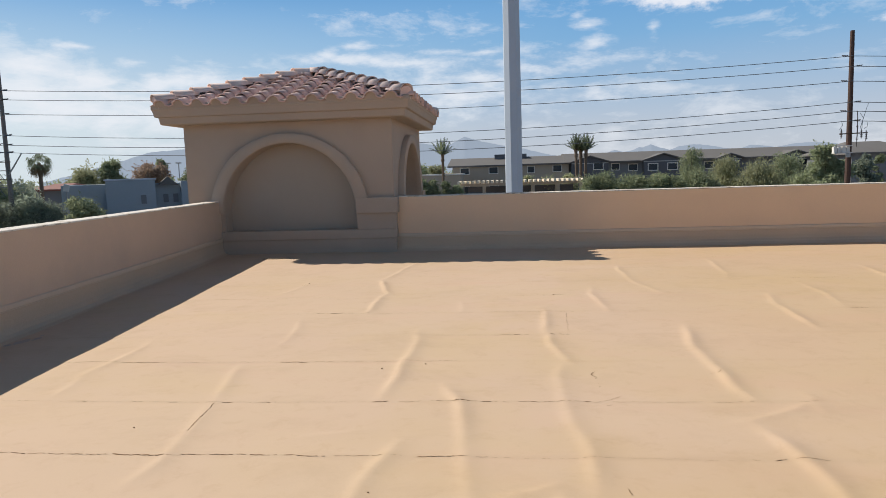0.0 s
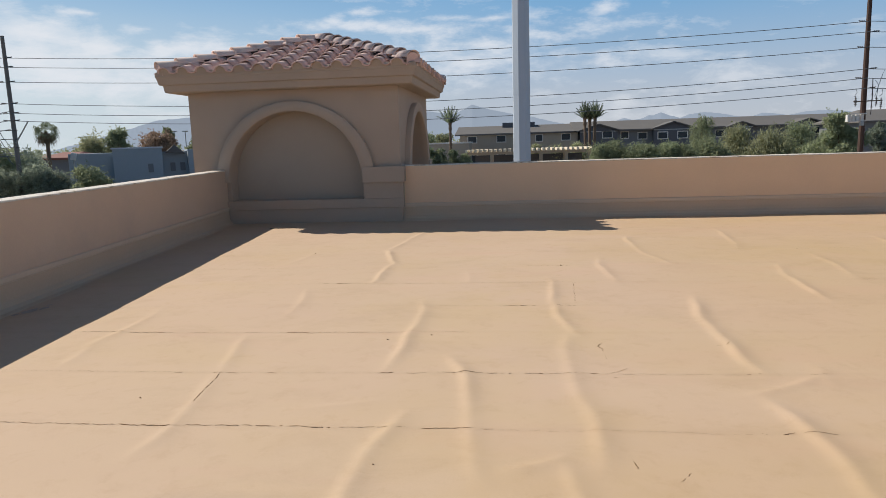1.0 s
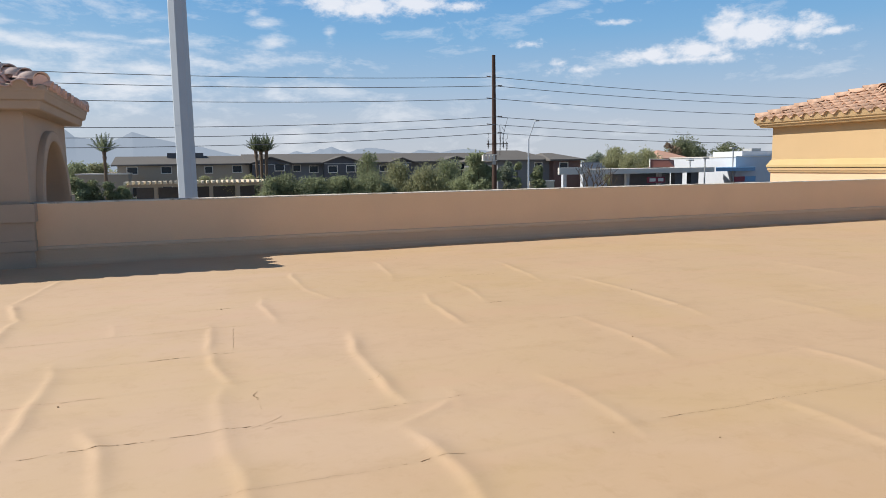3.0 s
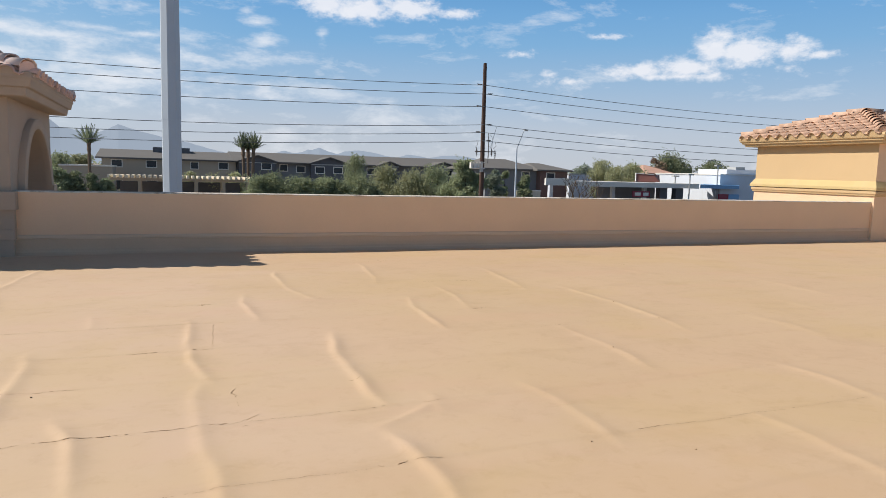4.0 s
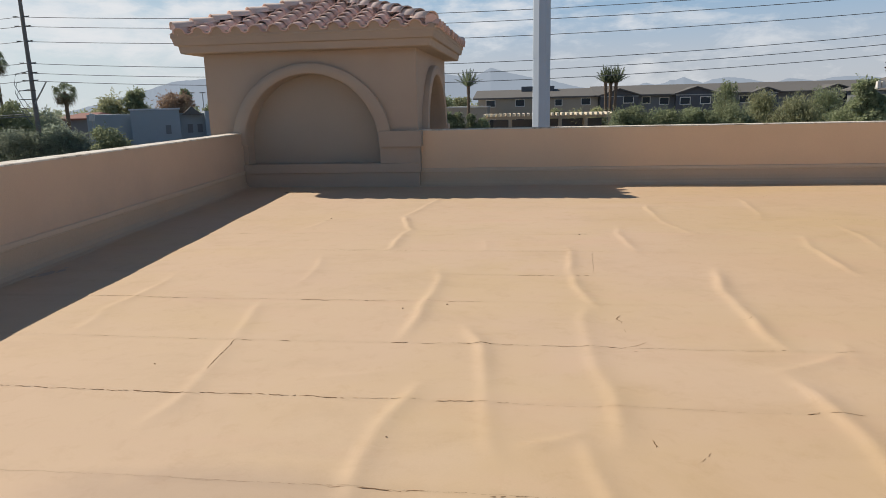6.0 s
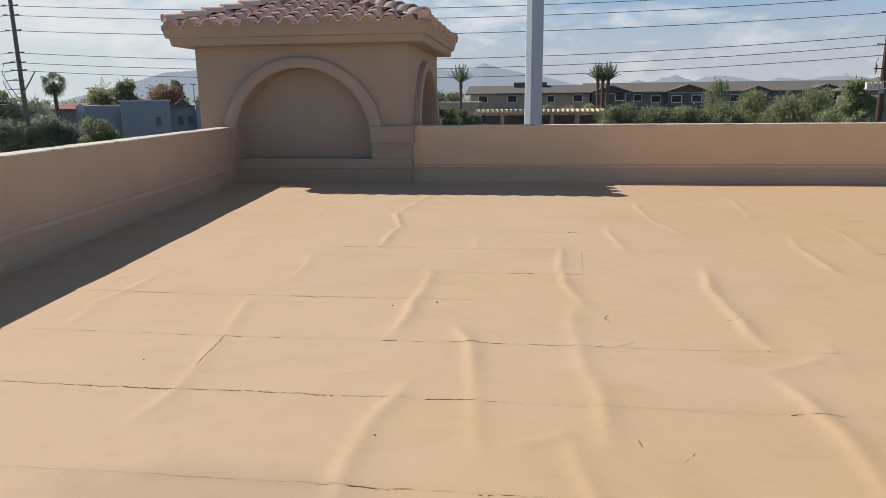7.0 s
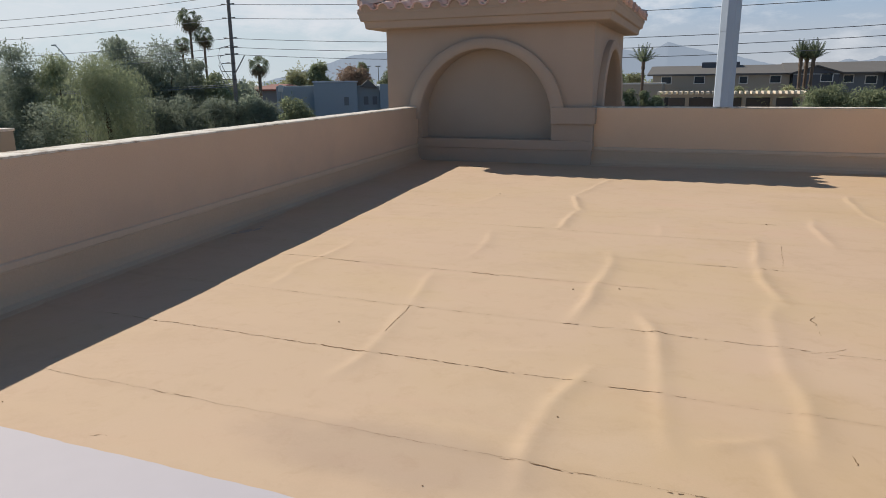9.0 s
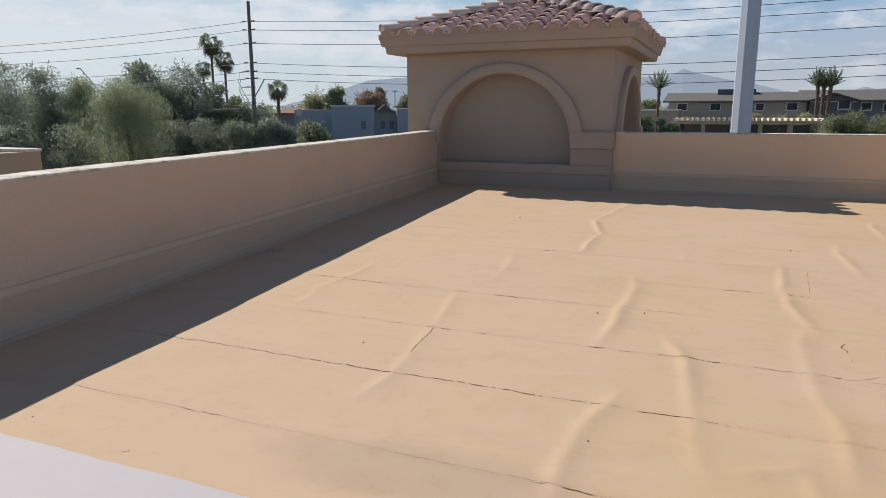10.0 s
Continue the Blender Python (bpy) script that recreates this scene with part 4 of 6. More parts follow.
def tile_mesh(name, mat, r=0.128, length=0.47, thick=0.020, lift=0.052):
    """A clay S-tile lying along -y (downhill), its hump and pan across x."""
    bm = bmesh.new()
    pan = PITCH - 2 * r
    prof = [(r * math.cos(math.pi - math.pi * k / 8), r * 0.80 * math.sin(math.pi * k / 8)) for k in range(9)]
    prof += [(r + pan * 0.22, -0.016), (r + pan * 0.5, -0.022), (r + pan * 0.78, -0.016), (r + pan - 0.006, 0.006)]
    rows = []
    for y, zz, taper in ((0.0, lift, 1.0), (length * 0.5, lift * 0.5, 0.985), (length, 0.0, 0.93)):
        rows.append([bm.verts.new((x * (taper if x < r else 1), y, z * taper + zz)) for x, z in prof])
    under = [[bm.verts.new((v.co.x * (0.86 if k < 9 else 1), v.co.y, v.co.z - thick)) for k, v in enumerate(rows[i])] for i in (0, 2)]
    for a, b in zip(rows, rows[1:]):
        for k in range(len(prof) - 1):
            bm.faces.new((a[k], a[k + 1], b[k + 1], b[k]))
    for k in range(len(prof) - 1):
        bm.faces.new((under[0][k], under[1][k], under[1][k + 1], under[0][k + 1]))
        bm.faces.new((rows[0][k], under[0][k], under[0][k + 1], rows[0][k + 1]))
    bmesh.ops.recalc_face_normals(bm, faces=bm.faces[:])
    return mesh_of(bm, name, mat, True)


def bird_stop(mat, r=0.112):
    """A stucco plug that closes the hollow below a hump at the eave."""
    bm = bmesh.new()
    ring = [(r * math.cos(math.pi * k / 8), r * 0.80 * math.sin(math.pi * k / 8) + 0.034) for k in range(9)] + [(-r - 0.03, -0.06), (r + 0.16, -0.06)]
    front, back = [[bm.verts.new((x, y, z)) for x, z in ring] for y in (0.02, 0.09)]
    bm.faces.new(front)
    bm.faces.new(back[::-1])
    for k in range(len(ring)):
        q = (k + 1) % len(ring)
        bm.faces.new((front[k], back[k], back[q], front[q]))
    bmesh.ops.recalc_face_normals(bm, faces=bm.faces[:])
    return mesh_of(bm, "eave_plug", mat)


def hip_mesh(name, mat, r=0.165, length=0.52, lift=0.05):
    bm = bmesh.new()
    rows = []
    for y, zz, t in ((0.0, lift, 1.0), (length, 0.0, 0.80)):
        for th in (0, 0.02):
            rows.append([bm.verts.new(((r - th) * t * math.cos(math.pi * k / 10), y, (r - th) * t * 0.86 * math.sin(math.pi * k / 10) + zz)) for k in range(11)])
    a0, a1, b0, b1 = rows
    for k in range(10):
        bm.faces.new((a0[k], a0[k + 1], b0[k + 1], b0[k]))
        bm.faces.new((a1[k], b1[k], b1[k + 1], a1[k + 1]))
        bm.faces.new((a0[k], a1[k], a1[k + 1], a0[k + 1]))
    bmesh.ops.recalc_face_normals(bm, faces=bm.faces[:])
    return mesh_of(bm, name, mat, True)


def tower(x, y, label, arches, belts, walls, tile_mat):
    t = thing("corner_tower", x, y, 0, label, "tower", "corner towers")
    for side in range(4):
        turn = pose(0, 0, 0, 0, 0, 90 * side) @ pose(0, -HALF, 0)
        bm = bmesh.new()
        deep = 0.34 if side in (0, 2) else 0.6
        hole = face_panel(bm, side in arches, deep)
        main = side in (0, 2)
        bmesh.ops.remove_doubles(bm, verts=bm.verts[:], dist=0.0005)
        bmesh.ops.recalc_face_normals(bm, faces=bm.faces[:])
        wall = part("wall", bm, walls[side], t, place=turn)
        if side in arches:
            part("niche", niche_back(hole, deep), M_NICHE, t, "khaki recessed panel of the blind arch", place=turn)
            part("arch_band", arch_band(), walls[side], t, "raised round stucco arch band", True, turn)
            for s in (-1, 1):
                # the outer pair stands free, the inner pair dies into the side parapet
                hidden = side == 0 and s < 0
                e = 2.265 if main else 1.879
                if not hidden:
                    part("impost", one_box(min(s * 1.412, s * e), max(s * 1.412, s * e), -0.15, 0.3, 0.80, 1.118, 0.012), walls[side], t, place=turn)
                e = 2.225 if main else 1.979
                part("pier", one_box(min(s * 1.412, s * e), max(s * 1.412, s * e), -0.02 if hidden else -0.07, 0.3, 0.474, 0.868 if hidden else 0.80, 0.008), walls[side], t, place=turn)
            part("sill", one_box(-2.23 if main else -1.44, 2.23 if main else 1.44, -0.075, 0.3, 0.286, 0.472, 0.012), walls[side], t, place=turn)
            part("base_flashing", one_box(-2.2 if main else -2.079, 2.2 if main else 2.079, -0.045, 0.1, -0.3, 0.284, 0.008), walls[side], t, place=turn)
        if side in belts:
            e = HALF + 0.012 if main else HALF - 0.101
            part("lower_wall", one_box(-e, e, -0.012, 0.1, GROUND, 1.28), M_WALL, t, "cream lower wall", place=turn)
    part("cornice", ring(CORNICE_STEPPED if belts else CORNICE), walls[0] if not belts else M_YELLOW, t, "moulded stucco eave cornice")
    if belts:
        part("belt", ring(BELT_TOP), M_OLIVE, t, "sloped olive-stained belt course")
        part("belt", ring(BELT_LOW), M_YELLOW, t)
    bm = bmesh.new()
    base = [bm.verts.new((sx * EAVE_HALF, sy * EAVE_HALF, EAVE_Z)) for sx, sy in ((-1, -1), (1, -1), (1, 1), (-1, 1))]
    apex = bm.verts.new((0, 0, APEX_Z))
    for k in range(4):
        bm.faces.new((base[k], base[(k + 1) % 4], apex))
    bm.faces.new(base[::-1])
    part("roof", bm, M_MORTAR, t, "dark underlay below the clay tiles")
    # tiles: rows from the eave up, each side
    slope = math.hypot(EAVE_HALF, APEX_Z - EAVE_Z)
    angle = math.degrees(math.atan2(APEX_Z - EAVE_Z, EAVE_HALF))
    me, plug, hip = tile_mesh("tile", tile_mat), bird_stop(walls[0] if not belts else M_YELLOW), hip_mesh("hip_tile", M_HIP if tile_mat == M_TILE else tile_mat)
    rng = random.Random(int(x * 10) + 5)
    for side in range(4):
        turn = pose(0, 0, 0, 0, 0, 90 * side) @ pose(0, -EAVE_HALF, EAVE_Z, angle, 0, 0)
        for row in range(int(slope / EXPO) + 1):
            s = -0.06 + row * EXPO
            reach = EAVE_HALF * (1 - max(s, 0) / slope) - (0.06 if row == 0 else 0.20)
            n = int(2 * EAVE_HALF / PITCH) + 1
            for c in range(n + 1):
                cx = -EAVE_HALF + 0.19 + c * PITCH
                if not -reach < cx < reach + (0.02 if row else 0.0):
                    continue
                ob = new("tile", me)
                ob.matrix_basis = turn @ pose(cx + rng.uniform(-0.008, 0.008), s + rng.uniform(-0.014, 0.014), 0.022 + rng.uniform(0, 0.008), rng.uniform(-0.8, 0.8), rng.uniform(-1.0, 1.0), rng.uniform(-1.4, 1.4))
                ob.parent = t
                if row == 0:
                    ob = new("eave_plug", plug)
                    ob.matrix_basis = turn @ pose(cx, s + 0.02, 0.022)
                    ob.parent = t
        # hip
        hl = math.sqrt(2 * EAVE_HALF ** 2 + (APEX_Z - EAVE_Z) ** 2)
        ha = math.degrees(math.atan2(APEX_Z - EAVE_Z, EAVE_HALF * math.sqrt(2)))
        turn = pose(0, 0, 0, 0, 0, 90 * side) @ pose(-EAVE_HALF, -EAVE_HALF, EAVE_Z, 0, 0, -45) @ pose(0, 0, 0, ha)
        k = 0
        bm = bmesh.new()
        v = [bm.verts.new(q) for q in ((-0.12, 0.12, -0.03), (0.12, 0.12, -0.03), (0, 0.12, 0.13), (-0.12, hl, -0.03), (0.12, hl, -0.03), (0, hl, 0.13))]
        for f in ((0, 1, 2), (0, 2, 5, 3), (1, 4, 5, 2), (3, 5, 4)):
            bm.faces.new([v[i] for i in f])
        part("hip_mortar", bm, M_MORTAR, t, place=turn)
        bm = bmesh.new()
        rim = [bm.verts.new((0.135 * math.cos(math.pi * q / 10), y, 0.110 * math.sin(math.pi * q / 10) + 0.115)) for y in (0.085, 0.16) for q in range(11)]
        bm.faces.new(rim[:11] + [bm.verts.new((-0.135, 0.085, -0.02)), bm.verts.new((0.135, 0.085, -0.02))])
        for q in range(10):
            bm.faces.new((rim[q], rim[q + 1], rim[q + 12], rim[q + 11]))
        part("hip_plug", bm, tile_mat, t, "mortared end of the hip tiles", place=turn)
        while 0.07 + k * 0.405 < hl - 0.2:
            ob = new("hip_tile", hip)
            ob.matrix_basis = turn @ pose(rng.uniform(-0.01, 0.01), 0.07 + k * 0.405, 0.085, rng.uniform(-1, 1), 0, rng.uniform(-1.5, 1.5))
            ob.parent = t
            k += 1
    bm = bmesh.new()
    bmesh.ops.create_uvsphere(bm, u_segments=12, v_segments=8, radius=0.15)
    for v in bm.verts:
        v.co.z *= 0.6
    part("ridge_cap", bm, M_HIP, t, "rounded clay cap", True, pose(0, 0, APEX_Z + 0.12))
    return t


tower(-4.01, 15.83, "tan stucco corner tower with blind arches and hipped clay tile roof", (0, 1, 2, 3), (), [M_TOWER] * 4, M_TILE)
tower(21.80, 15.85, "yellow stucco corner tower with belt course and hipped clay tile roof", (), (0, 1, 2, 3), [M_WALL, M_YELLOW, M_YELLOW, M_YELLOW], M_TILE_LIGHT)

# ---------------------------------------------------------------- plants
def leaf_cloud(rng, centres, radii, count, size, droop=0.0):
    """Leaf-like quads strewn round cluster centres, as one mesh's vertices and faces."""
    n = len(centres)
    who = rng.integers(0, n, count)
    d = rng.normal(size=(count, 3))
    d /= np.linalg.norm(d, axis=1)[:, None]
    r = radii[who] * rng.uniform(0.25, 1.0, count) ** 0.5
    p = centres[who] + d * r[:, None] * np.array([1, 1, 0.8])
    if droop:
        p[:, 2] -= droop * rng.uniform(0, 1, count) ** 2
    a = rng.normal(size=(count, 3))
    a /= np.linalg.norm(a, axis=1)[:, None]
    if droop:
        a = a * np.array([0.35, 0.35, 1.0])
        a /= np.linalg.norm(a, axis=1)[:, None]
    b = np.cross(a, rng.normal(size=(count, 3)))
    b /= np.linalg.norm(b, axis=1)[:, None]
    s = size * rng.uniform(0.6, 1.4, count)[:, None]
    w = s * (0.32 if droop else 0.5)
    v = np.stack([p - a * s, p + b * w, p + a * s, p - b * w], 1).reshape(-1, 3)
    f = np.arange(count * 4).reshape(-1, 4)
    return v, f


def leaf_sprays(rng, centres, radii, count, size, droop=0.0, per=16):
    """Leaves set along short twigs that stand out of the clusters."""
    twigs = max(1, count // per)
    who = rng.integers(0, len(centres), twigs)
    d = rng.normal(size=(twigs, 3)) + np.array([0, 0, -0.2 if droop else 0.45])
    d /= np.linalg.norm(d, axis=1)[:, None]
    start = centres[who] + d * (radii[who] * 0.7)[:, None]
    reach = radii[who] * rng.uniform(0.35, 0.95, twigs)
    s = np.tile(np.linspace(0, 1, per), (twigs, 1)) + rng.uniform(-0.05, 0.05, (twigs, per))
    p = start[:, None, :] + d[:, None, :] * (reach[:, None] * s)[..., None]
    p[..., 2] -= (0.35 if not droop else 0.4 + droop * 0.5) * reach[:, None] * s ** 2
    p += rng.normal(size=p.shape) * (0.10 * reach[:, None] * (1.15 - s))[..., None]
    p = p.reshape(-1, 3)
    n = len(p)
    a = np.repeat(d, per, axis=0) + rng.normal(size=(n, 3)) * 0.8
    if droop:
        a *= np.array([0.35, 0.35, 1.0])
    a /= np.linalg.norm(a, axis=1)[:, None]
    b = np.cross(a, rng.normal(size=(n, 3)))
    b /= np.linalg.norm(b, axis=1)[:, None]
    k = size * rng.uniform(0.6, 1.3, n)[:, None]
    w = k * (0.32 if droop else 0.5)
    v = np.stack([p - a * k, p + b * w, p + a * k, p - b * w], 1).reshape(-1, 3)
    return v, np.arange(n * 4).reshape(-1, 4)


def mesh_from(name, v, f, mat):
    me = bpy.data.meshes.new(name)
    me.from_pydata(v.tolist(), [], f.tolist())
    me.materials.append(mat)
    return me


def tree(bearing, d, top_el, half, mat, label, seed, base=None, droop=0.0, crown_low=0.25, count=2600, size=0.2, name="tree", clumps=34, wisp=0.5, airy=False):
    """A tree: trunk, limbs and a crown of small leaves in uneven clumps. half: half its width in degrees; crown_low: share of the height left bare;
    airy: sky shows between the upper boughs."""
    x, y = spot(bearing, d)
    z0 = GROUND if base is None else base
    h = height(top_el, d) - z0
    w = d * math.tan(radians(half))
    rng = np.random.default_rng(seed)
    t = thing(name, x, y, z0, label, "tree" if name == "tree" else name)
    low = h * crown_low
    mid = (low + h) / 2
    cs, rs = [], []
    for k in range(clumps):
        a = rng.uniform(0, 2 * math.pi)
        q = rng.uniform(-1, 1)
        rr = (max(math.sqrt(max(0.05, 1 - q * q)), 0.85 if q < 0 and crown_low < 0.08 else 0)) * rng.uniform(0.2, 1.0)
        c = rng.uniform(0.20, 0.48) * min(w, (h - low) / 2) * 1.3
        cs.append((rr * (w - c * 0.6) * math.cos(a), rr * (w - c * 0.6) * math.sin(a), mid + q * ((h - low) / 2 - c * 0.7)))
        rs.append(c)
    cs, rs = np.array(cs), np.array(rs)
    upper = cs[:, 2] > mid + 0.1 * (h - low)
    if airy:
        rs = np.where(upper, rs * 0.8, rs)
    count, size = int(count * 3.7), size * 0.42
    v, f = leaf_cloud(rng, cs, rs, count, size, droop)
    extra = int(count * wisp * 0.8)
    v2, f2 = leaf_sprays(rng, cs, rs, extra, size * 0.95, droop)
    inner = ~upper if airy else np.ones(clumps, bool)
    v3, f3 = leaf_cloud(rng, cs[inner], rs[inner] * 0.88, int(count * 0.36), size * 2.1, droop)      # dense inner leafage
    crown = new("crown", mesh_from("crown", np.concatenate([v, v2, v3]), np.concatenate([f, f2 + len(v), f3 + len(v) + len(v2)]), mat))
    crown.parent = t
    bm = bmesh.new()
    r0 = max(0.07, h * 0.022)
    tube(bm, [(0, 0, 0), (0.05 * w, 0.03 * w, low * 0.6 + 0.2), (0, 0, mid)], [r0, r0 * 0.8, r0 * 0.4], 7)
    for k in range(6):
        c = Vector(cs[k])
        tube(bm, [(0, 0, max(0.3, low * (0.5 + 0.08 * k))), (c.x * 0.45, c.y * 0.45, (low + c.z) / 2), tuple(c)], [r0 * 0.5, r0 * 0.3, r0 * 0.1], 5)
    part("trunk", bm, M_BARK, t)
    return t


def frond(bm, base, out, up, length, drop, width, pairs=12):
    """A feather frond: a thin rib with leaflets on both sides, arching outwards."""
    pts = []
    for i in range(pairs + 1):
        s = i / pairs
        pts.append(Vector(base) + out * (length * (s - 0.18 * s * s)) + Vector((0, 0, up * length * s - drop * length * s * s)))
    side = out.cross(Vector((0, 0, 1))).normalized()
    for i in range(pairs):
        p, q = pts[i], pts[i + 1]
        wv = width * math.sin(math.pi * min(0.97, 0.18 + 0.8 * i / pairs))
        for s in (-1, 1):
            tip = (p + q) / 2 + side * s * wv + out * 0.18 * length - Vector((0, 0, 0.25 * wv))
            bm.faces.new([bm.verts.new(p), bm.verts.new(p.lerp(q, 0.95)), bm.verts.new(tip)])
        bm.faces.new([bm.verts.new(p - side * 0.02), bm.verts.new(p + side * 0.02), bm.verts.new(q + side * 0.015), bm.verts.new(q - side * 0.015)])


def date_palm(bearing, d, crown_el, radius_deg, seed, label, lean=0.0):
    x, y = spot(bearing, d)
    z = height(crown_el, d) - GROUND
    r = d * math.tan(radians(radius_deg))
    rng = random.Random(seed)
    t = thing("palm_tree", x, y, GROUND, label, "palm tree", "feather palms by the apartments")
    bm = bmesh.new()
    n = 26
    tube(bm, [(lean * (k / n) ** 2, 0, z * k / n) for k in range(n + 1)], [(0.19 if k % 2 else 0.16) * (1.0 if k < n - 3 else 1.2) for k in range(n + 1)], 9)
    part("trunk", bm, M_PALM_TRUNK, t)
    bm = bmesh.new()
    for k in range(30):
        a = 2.4 * k + rng.uniform(-0.3, 0.3)
        lean_out = radians(6 + 58 * (k / 29) ** 1.1)
        out = Vector((math.cos(a), math.sin(a), 0))
        frond(bm, (lean, 0, z - 0.25), out * math.sin(lean_out), math.cos(lean_out), r * rng.uniform(1.2, 1.6), 0.30 * math.sin(lean_out) ** 2, r * 0.17, 18)
    part("crown", bm, M_PALM, t)
    return t


def fan_palm(bearing, d, crown_el, radius_deg, seed, label, skirt=True, stem=0.115):
    x, y = spot(bearing, d)
    z = height(crown_el, d) - GROUND
    r = d * math.tan(radians(radius_deg))
    rng = random.Random(seed)
    t = thing("palm_tree", x, y, GROUND, label, "palm tree", "fan palms beyond the parapet")
    bm = bmesh.new()
    n = 24
    sway = rng.uniform(-0.4, 0.4)
    tube(bm, [(sway * math.sin(2.2 * k / n), 0, z * k / n) for k in range(n + 1)], [stem * (1 - 0.2 * k / n) + (0.01 if k % 2 else 0) for k in range(n + 1)], 9)
    part("trunk", bm, M_PALM_TRUNK, t)
    top = Vector((sway * math.sin(2.2), 0, z))

    def fan(bm, direction, length, size):
        tip = top + direction * length
        side = direction.cross(Vector((rng.uniform(-1, 1), rng.uniform(-1, 1), rng.uniform(-1, 1)))).normalized()
        b = direction.cross(side)
        bm.faces.new([bm.verts.new(top), bm.verts.new(top + side * 0.02), bm.verts.new(tip)])
        for k in range(11):
            a0 = -1.5 + 3.0 * k / 10
            e = (direction * math.cos(a0) + side * math.sin(a0))
            m = e.cross(b) * 0.045 * size
            reach = size * rng.uniform(0.75, 1.1)
            droop = Vector((0, 0, -0.55 * size * rng.uniform(0.6, 1.4)))
            bm.faces.new([bm.verts.new(tip), bm.verts.new(tip + e * reach * 0.5 + m), bm.verts.new(tip + e * reach * 0.85 + droop), bm.verts.new(tip + e * reach * 0.5 - m)])

    bm = bmesh.new()
    for k in range(34):
        a = 2.4 * k + rng.uniform(-0.4, 0.4)
        el = rng.uniform(-0.55, 1.2)
        fan(bm, Vector((math.cos(a) * math.cos(el), math.sin(a) * math.cos(el), math.sin(el))), r * rng.uniform(0.35, 0.62), r * rng.uniform(0.42, 0.62))
    part("crown", bm, M_PALM, t)
    if skirt:
        bm = bmesh.new()
        for k in range(30):
            a = 2.4 * k
            el = rng.uniform(-1.45, -0.55)
            fan(bm, Vector((math.cos(a) * math.cos(el), math.sin(a) * math.cos(el), math.sin(el))), r * rng.uniform(0.15, 0.65), r * 0.45)
        part("skirt", bm, M_SKIRT, t, "hanging dead brown fronds")
    return t


# feather palms in front of the apartments
date_palm(-5.38, 86, 1.62, 1.0, 3, "slender feather palm standing alone before the apartments", 0.0)
date_palm(5.75, 86, 1.65, 0.95, 4, "slender feather palm, one of a close trio", -0.1)
date_palm(6.42, 86, 1.62, 0.95, 5, "slender feather palm, one of a close trio", 0.15)
date_palm(6.08, 87, 1.5, 0.8, 12, "slender feather palm, one of a close trio", 0.0)
# fan palms to the west
fan_palm(-36.2, 75, 1.55, 1.05, 6, "short fan palm beside a red tiled roof", stem=0.2)
fan_palm(-40.85, 66, 4.95, 1.15, 7, "tall fan palm with a thin trunk and dead skirt")
fan_palm(-39.87, 66, 3.7, 1.0, 8, "tall fan palm with a thin trunk and dead skirt")
fan_palm(-41.6, 75, 3.1, 0.8, 9, "fan palm half hidden among dark trees")

GREEN = "leafy green tree beyond the parapet"
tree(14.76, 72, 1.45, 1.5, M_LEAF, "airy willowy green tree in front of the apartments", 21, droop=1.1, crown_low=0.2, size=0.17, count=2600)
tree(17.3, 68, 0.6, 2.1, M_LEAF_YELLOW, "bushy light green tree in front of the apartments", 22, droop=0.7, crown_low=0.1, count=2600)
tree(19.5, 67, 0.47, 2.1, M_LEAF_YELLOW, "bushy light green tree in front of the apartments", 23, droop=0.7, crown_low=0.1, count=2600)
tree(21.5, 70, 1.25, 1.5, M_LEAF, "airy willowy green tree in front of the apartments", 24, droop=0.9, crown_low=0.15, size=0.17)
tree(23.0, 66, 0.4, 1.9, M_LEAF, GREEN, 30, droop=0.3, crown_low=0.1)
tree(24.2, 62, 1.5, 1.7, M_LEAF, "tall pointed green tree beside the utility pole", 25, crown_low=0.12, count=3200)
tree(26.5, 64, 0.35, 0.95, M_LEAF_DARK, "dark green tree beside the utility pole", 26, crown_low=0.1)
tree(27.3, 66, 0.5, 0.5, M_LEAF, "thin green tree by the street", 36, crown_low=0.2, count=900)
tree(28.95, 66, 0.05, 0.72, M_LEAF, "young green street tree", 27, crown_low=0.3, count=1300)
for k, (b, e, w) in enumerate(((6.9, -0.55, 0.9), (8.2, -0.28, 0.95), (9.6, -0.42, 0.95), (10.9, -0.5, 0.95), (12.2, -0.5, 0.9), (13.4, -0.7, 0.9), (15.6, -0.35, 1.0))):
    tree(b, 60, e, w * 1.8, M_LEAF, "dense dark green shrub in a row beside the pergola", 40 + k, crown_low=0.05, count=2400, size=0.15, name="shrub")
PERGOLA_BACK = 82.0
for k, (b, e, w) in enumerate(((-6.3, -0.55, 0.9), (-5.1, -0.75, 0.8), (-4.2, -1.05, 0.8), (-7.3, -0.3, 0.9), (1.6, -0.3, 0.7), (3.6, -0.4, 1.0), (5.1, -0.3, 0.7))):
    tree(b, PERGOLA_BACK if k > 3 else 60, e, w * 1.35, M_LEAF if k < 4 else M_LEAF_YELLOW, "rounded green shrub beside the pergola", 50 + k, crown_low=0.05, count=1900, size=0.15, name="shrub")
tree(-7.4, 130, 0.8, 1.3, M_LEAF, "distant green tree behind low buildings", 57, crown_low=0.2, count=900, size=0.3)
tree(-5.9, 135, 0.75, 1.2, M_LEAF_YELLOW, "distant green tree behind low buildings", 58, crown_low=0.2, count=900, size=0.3)
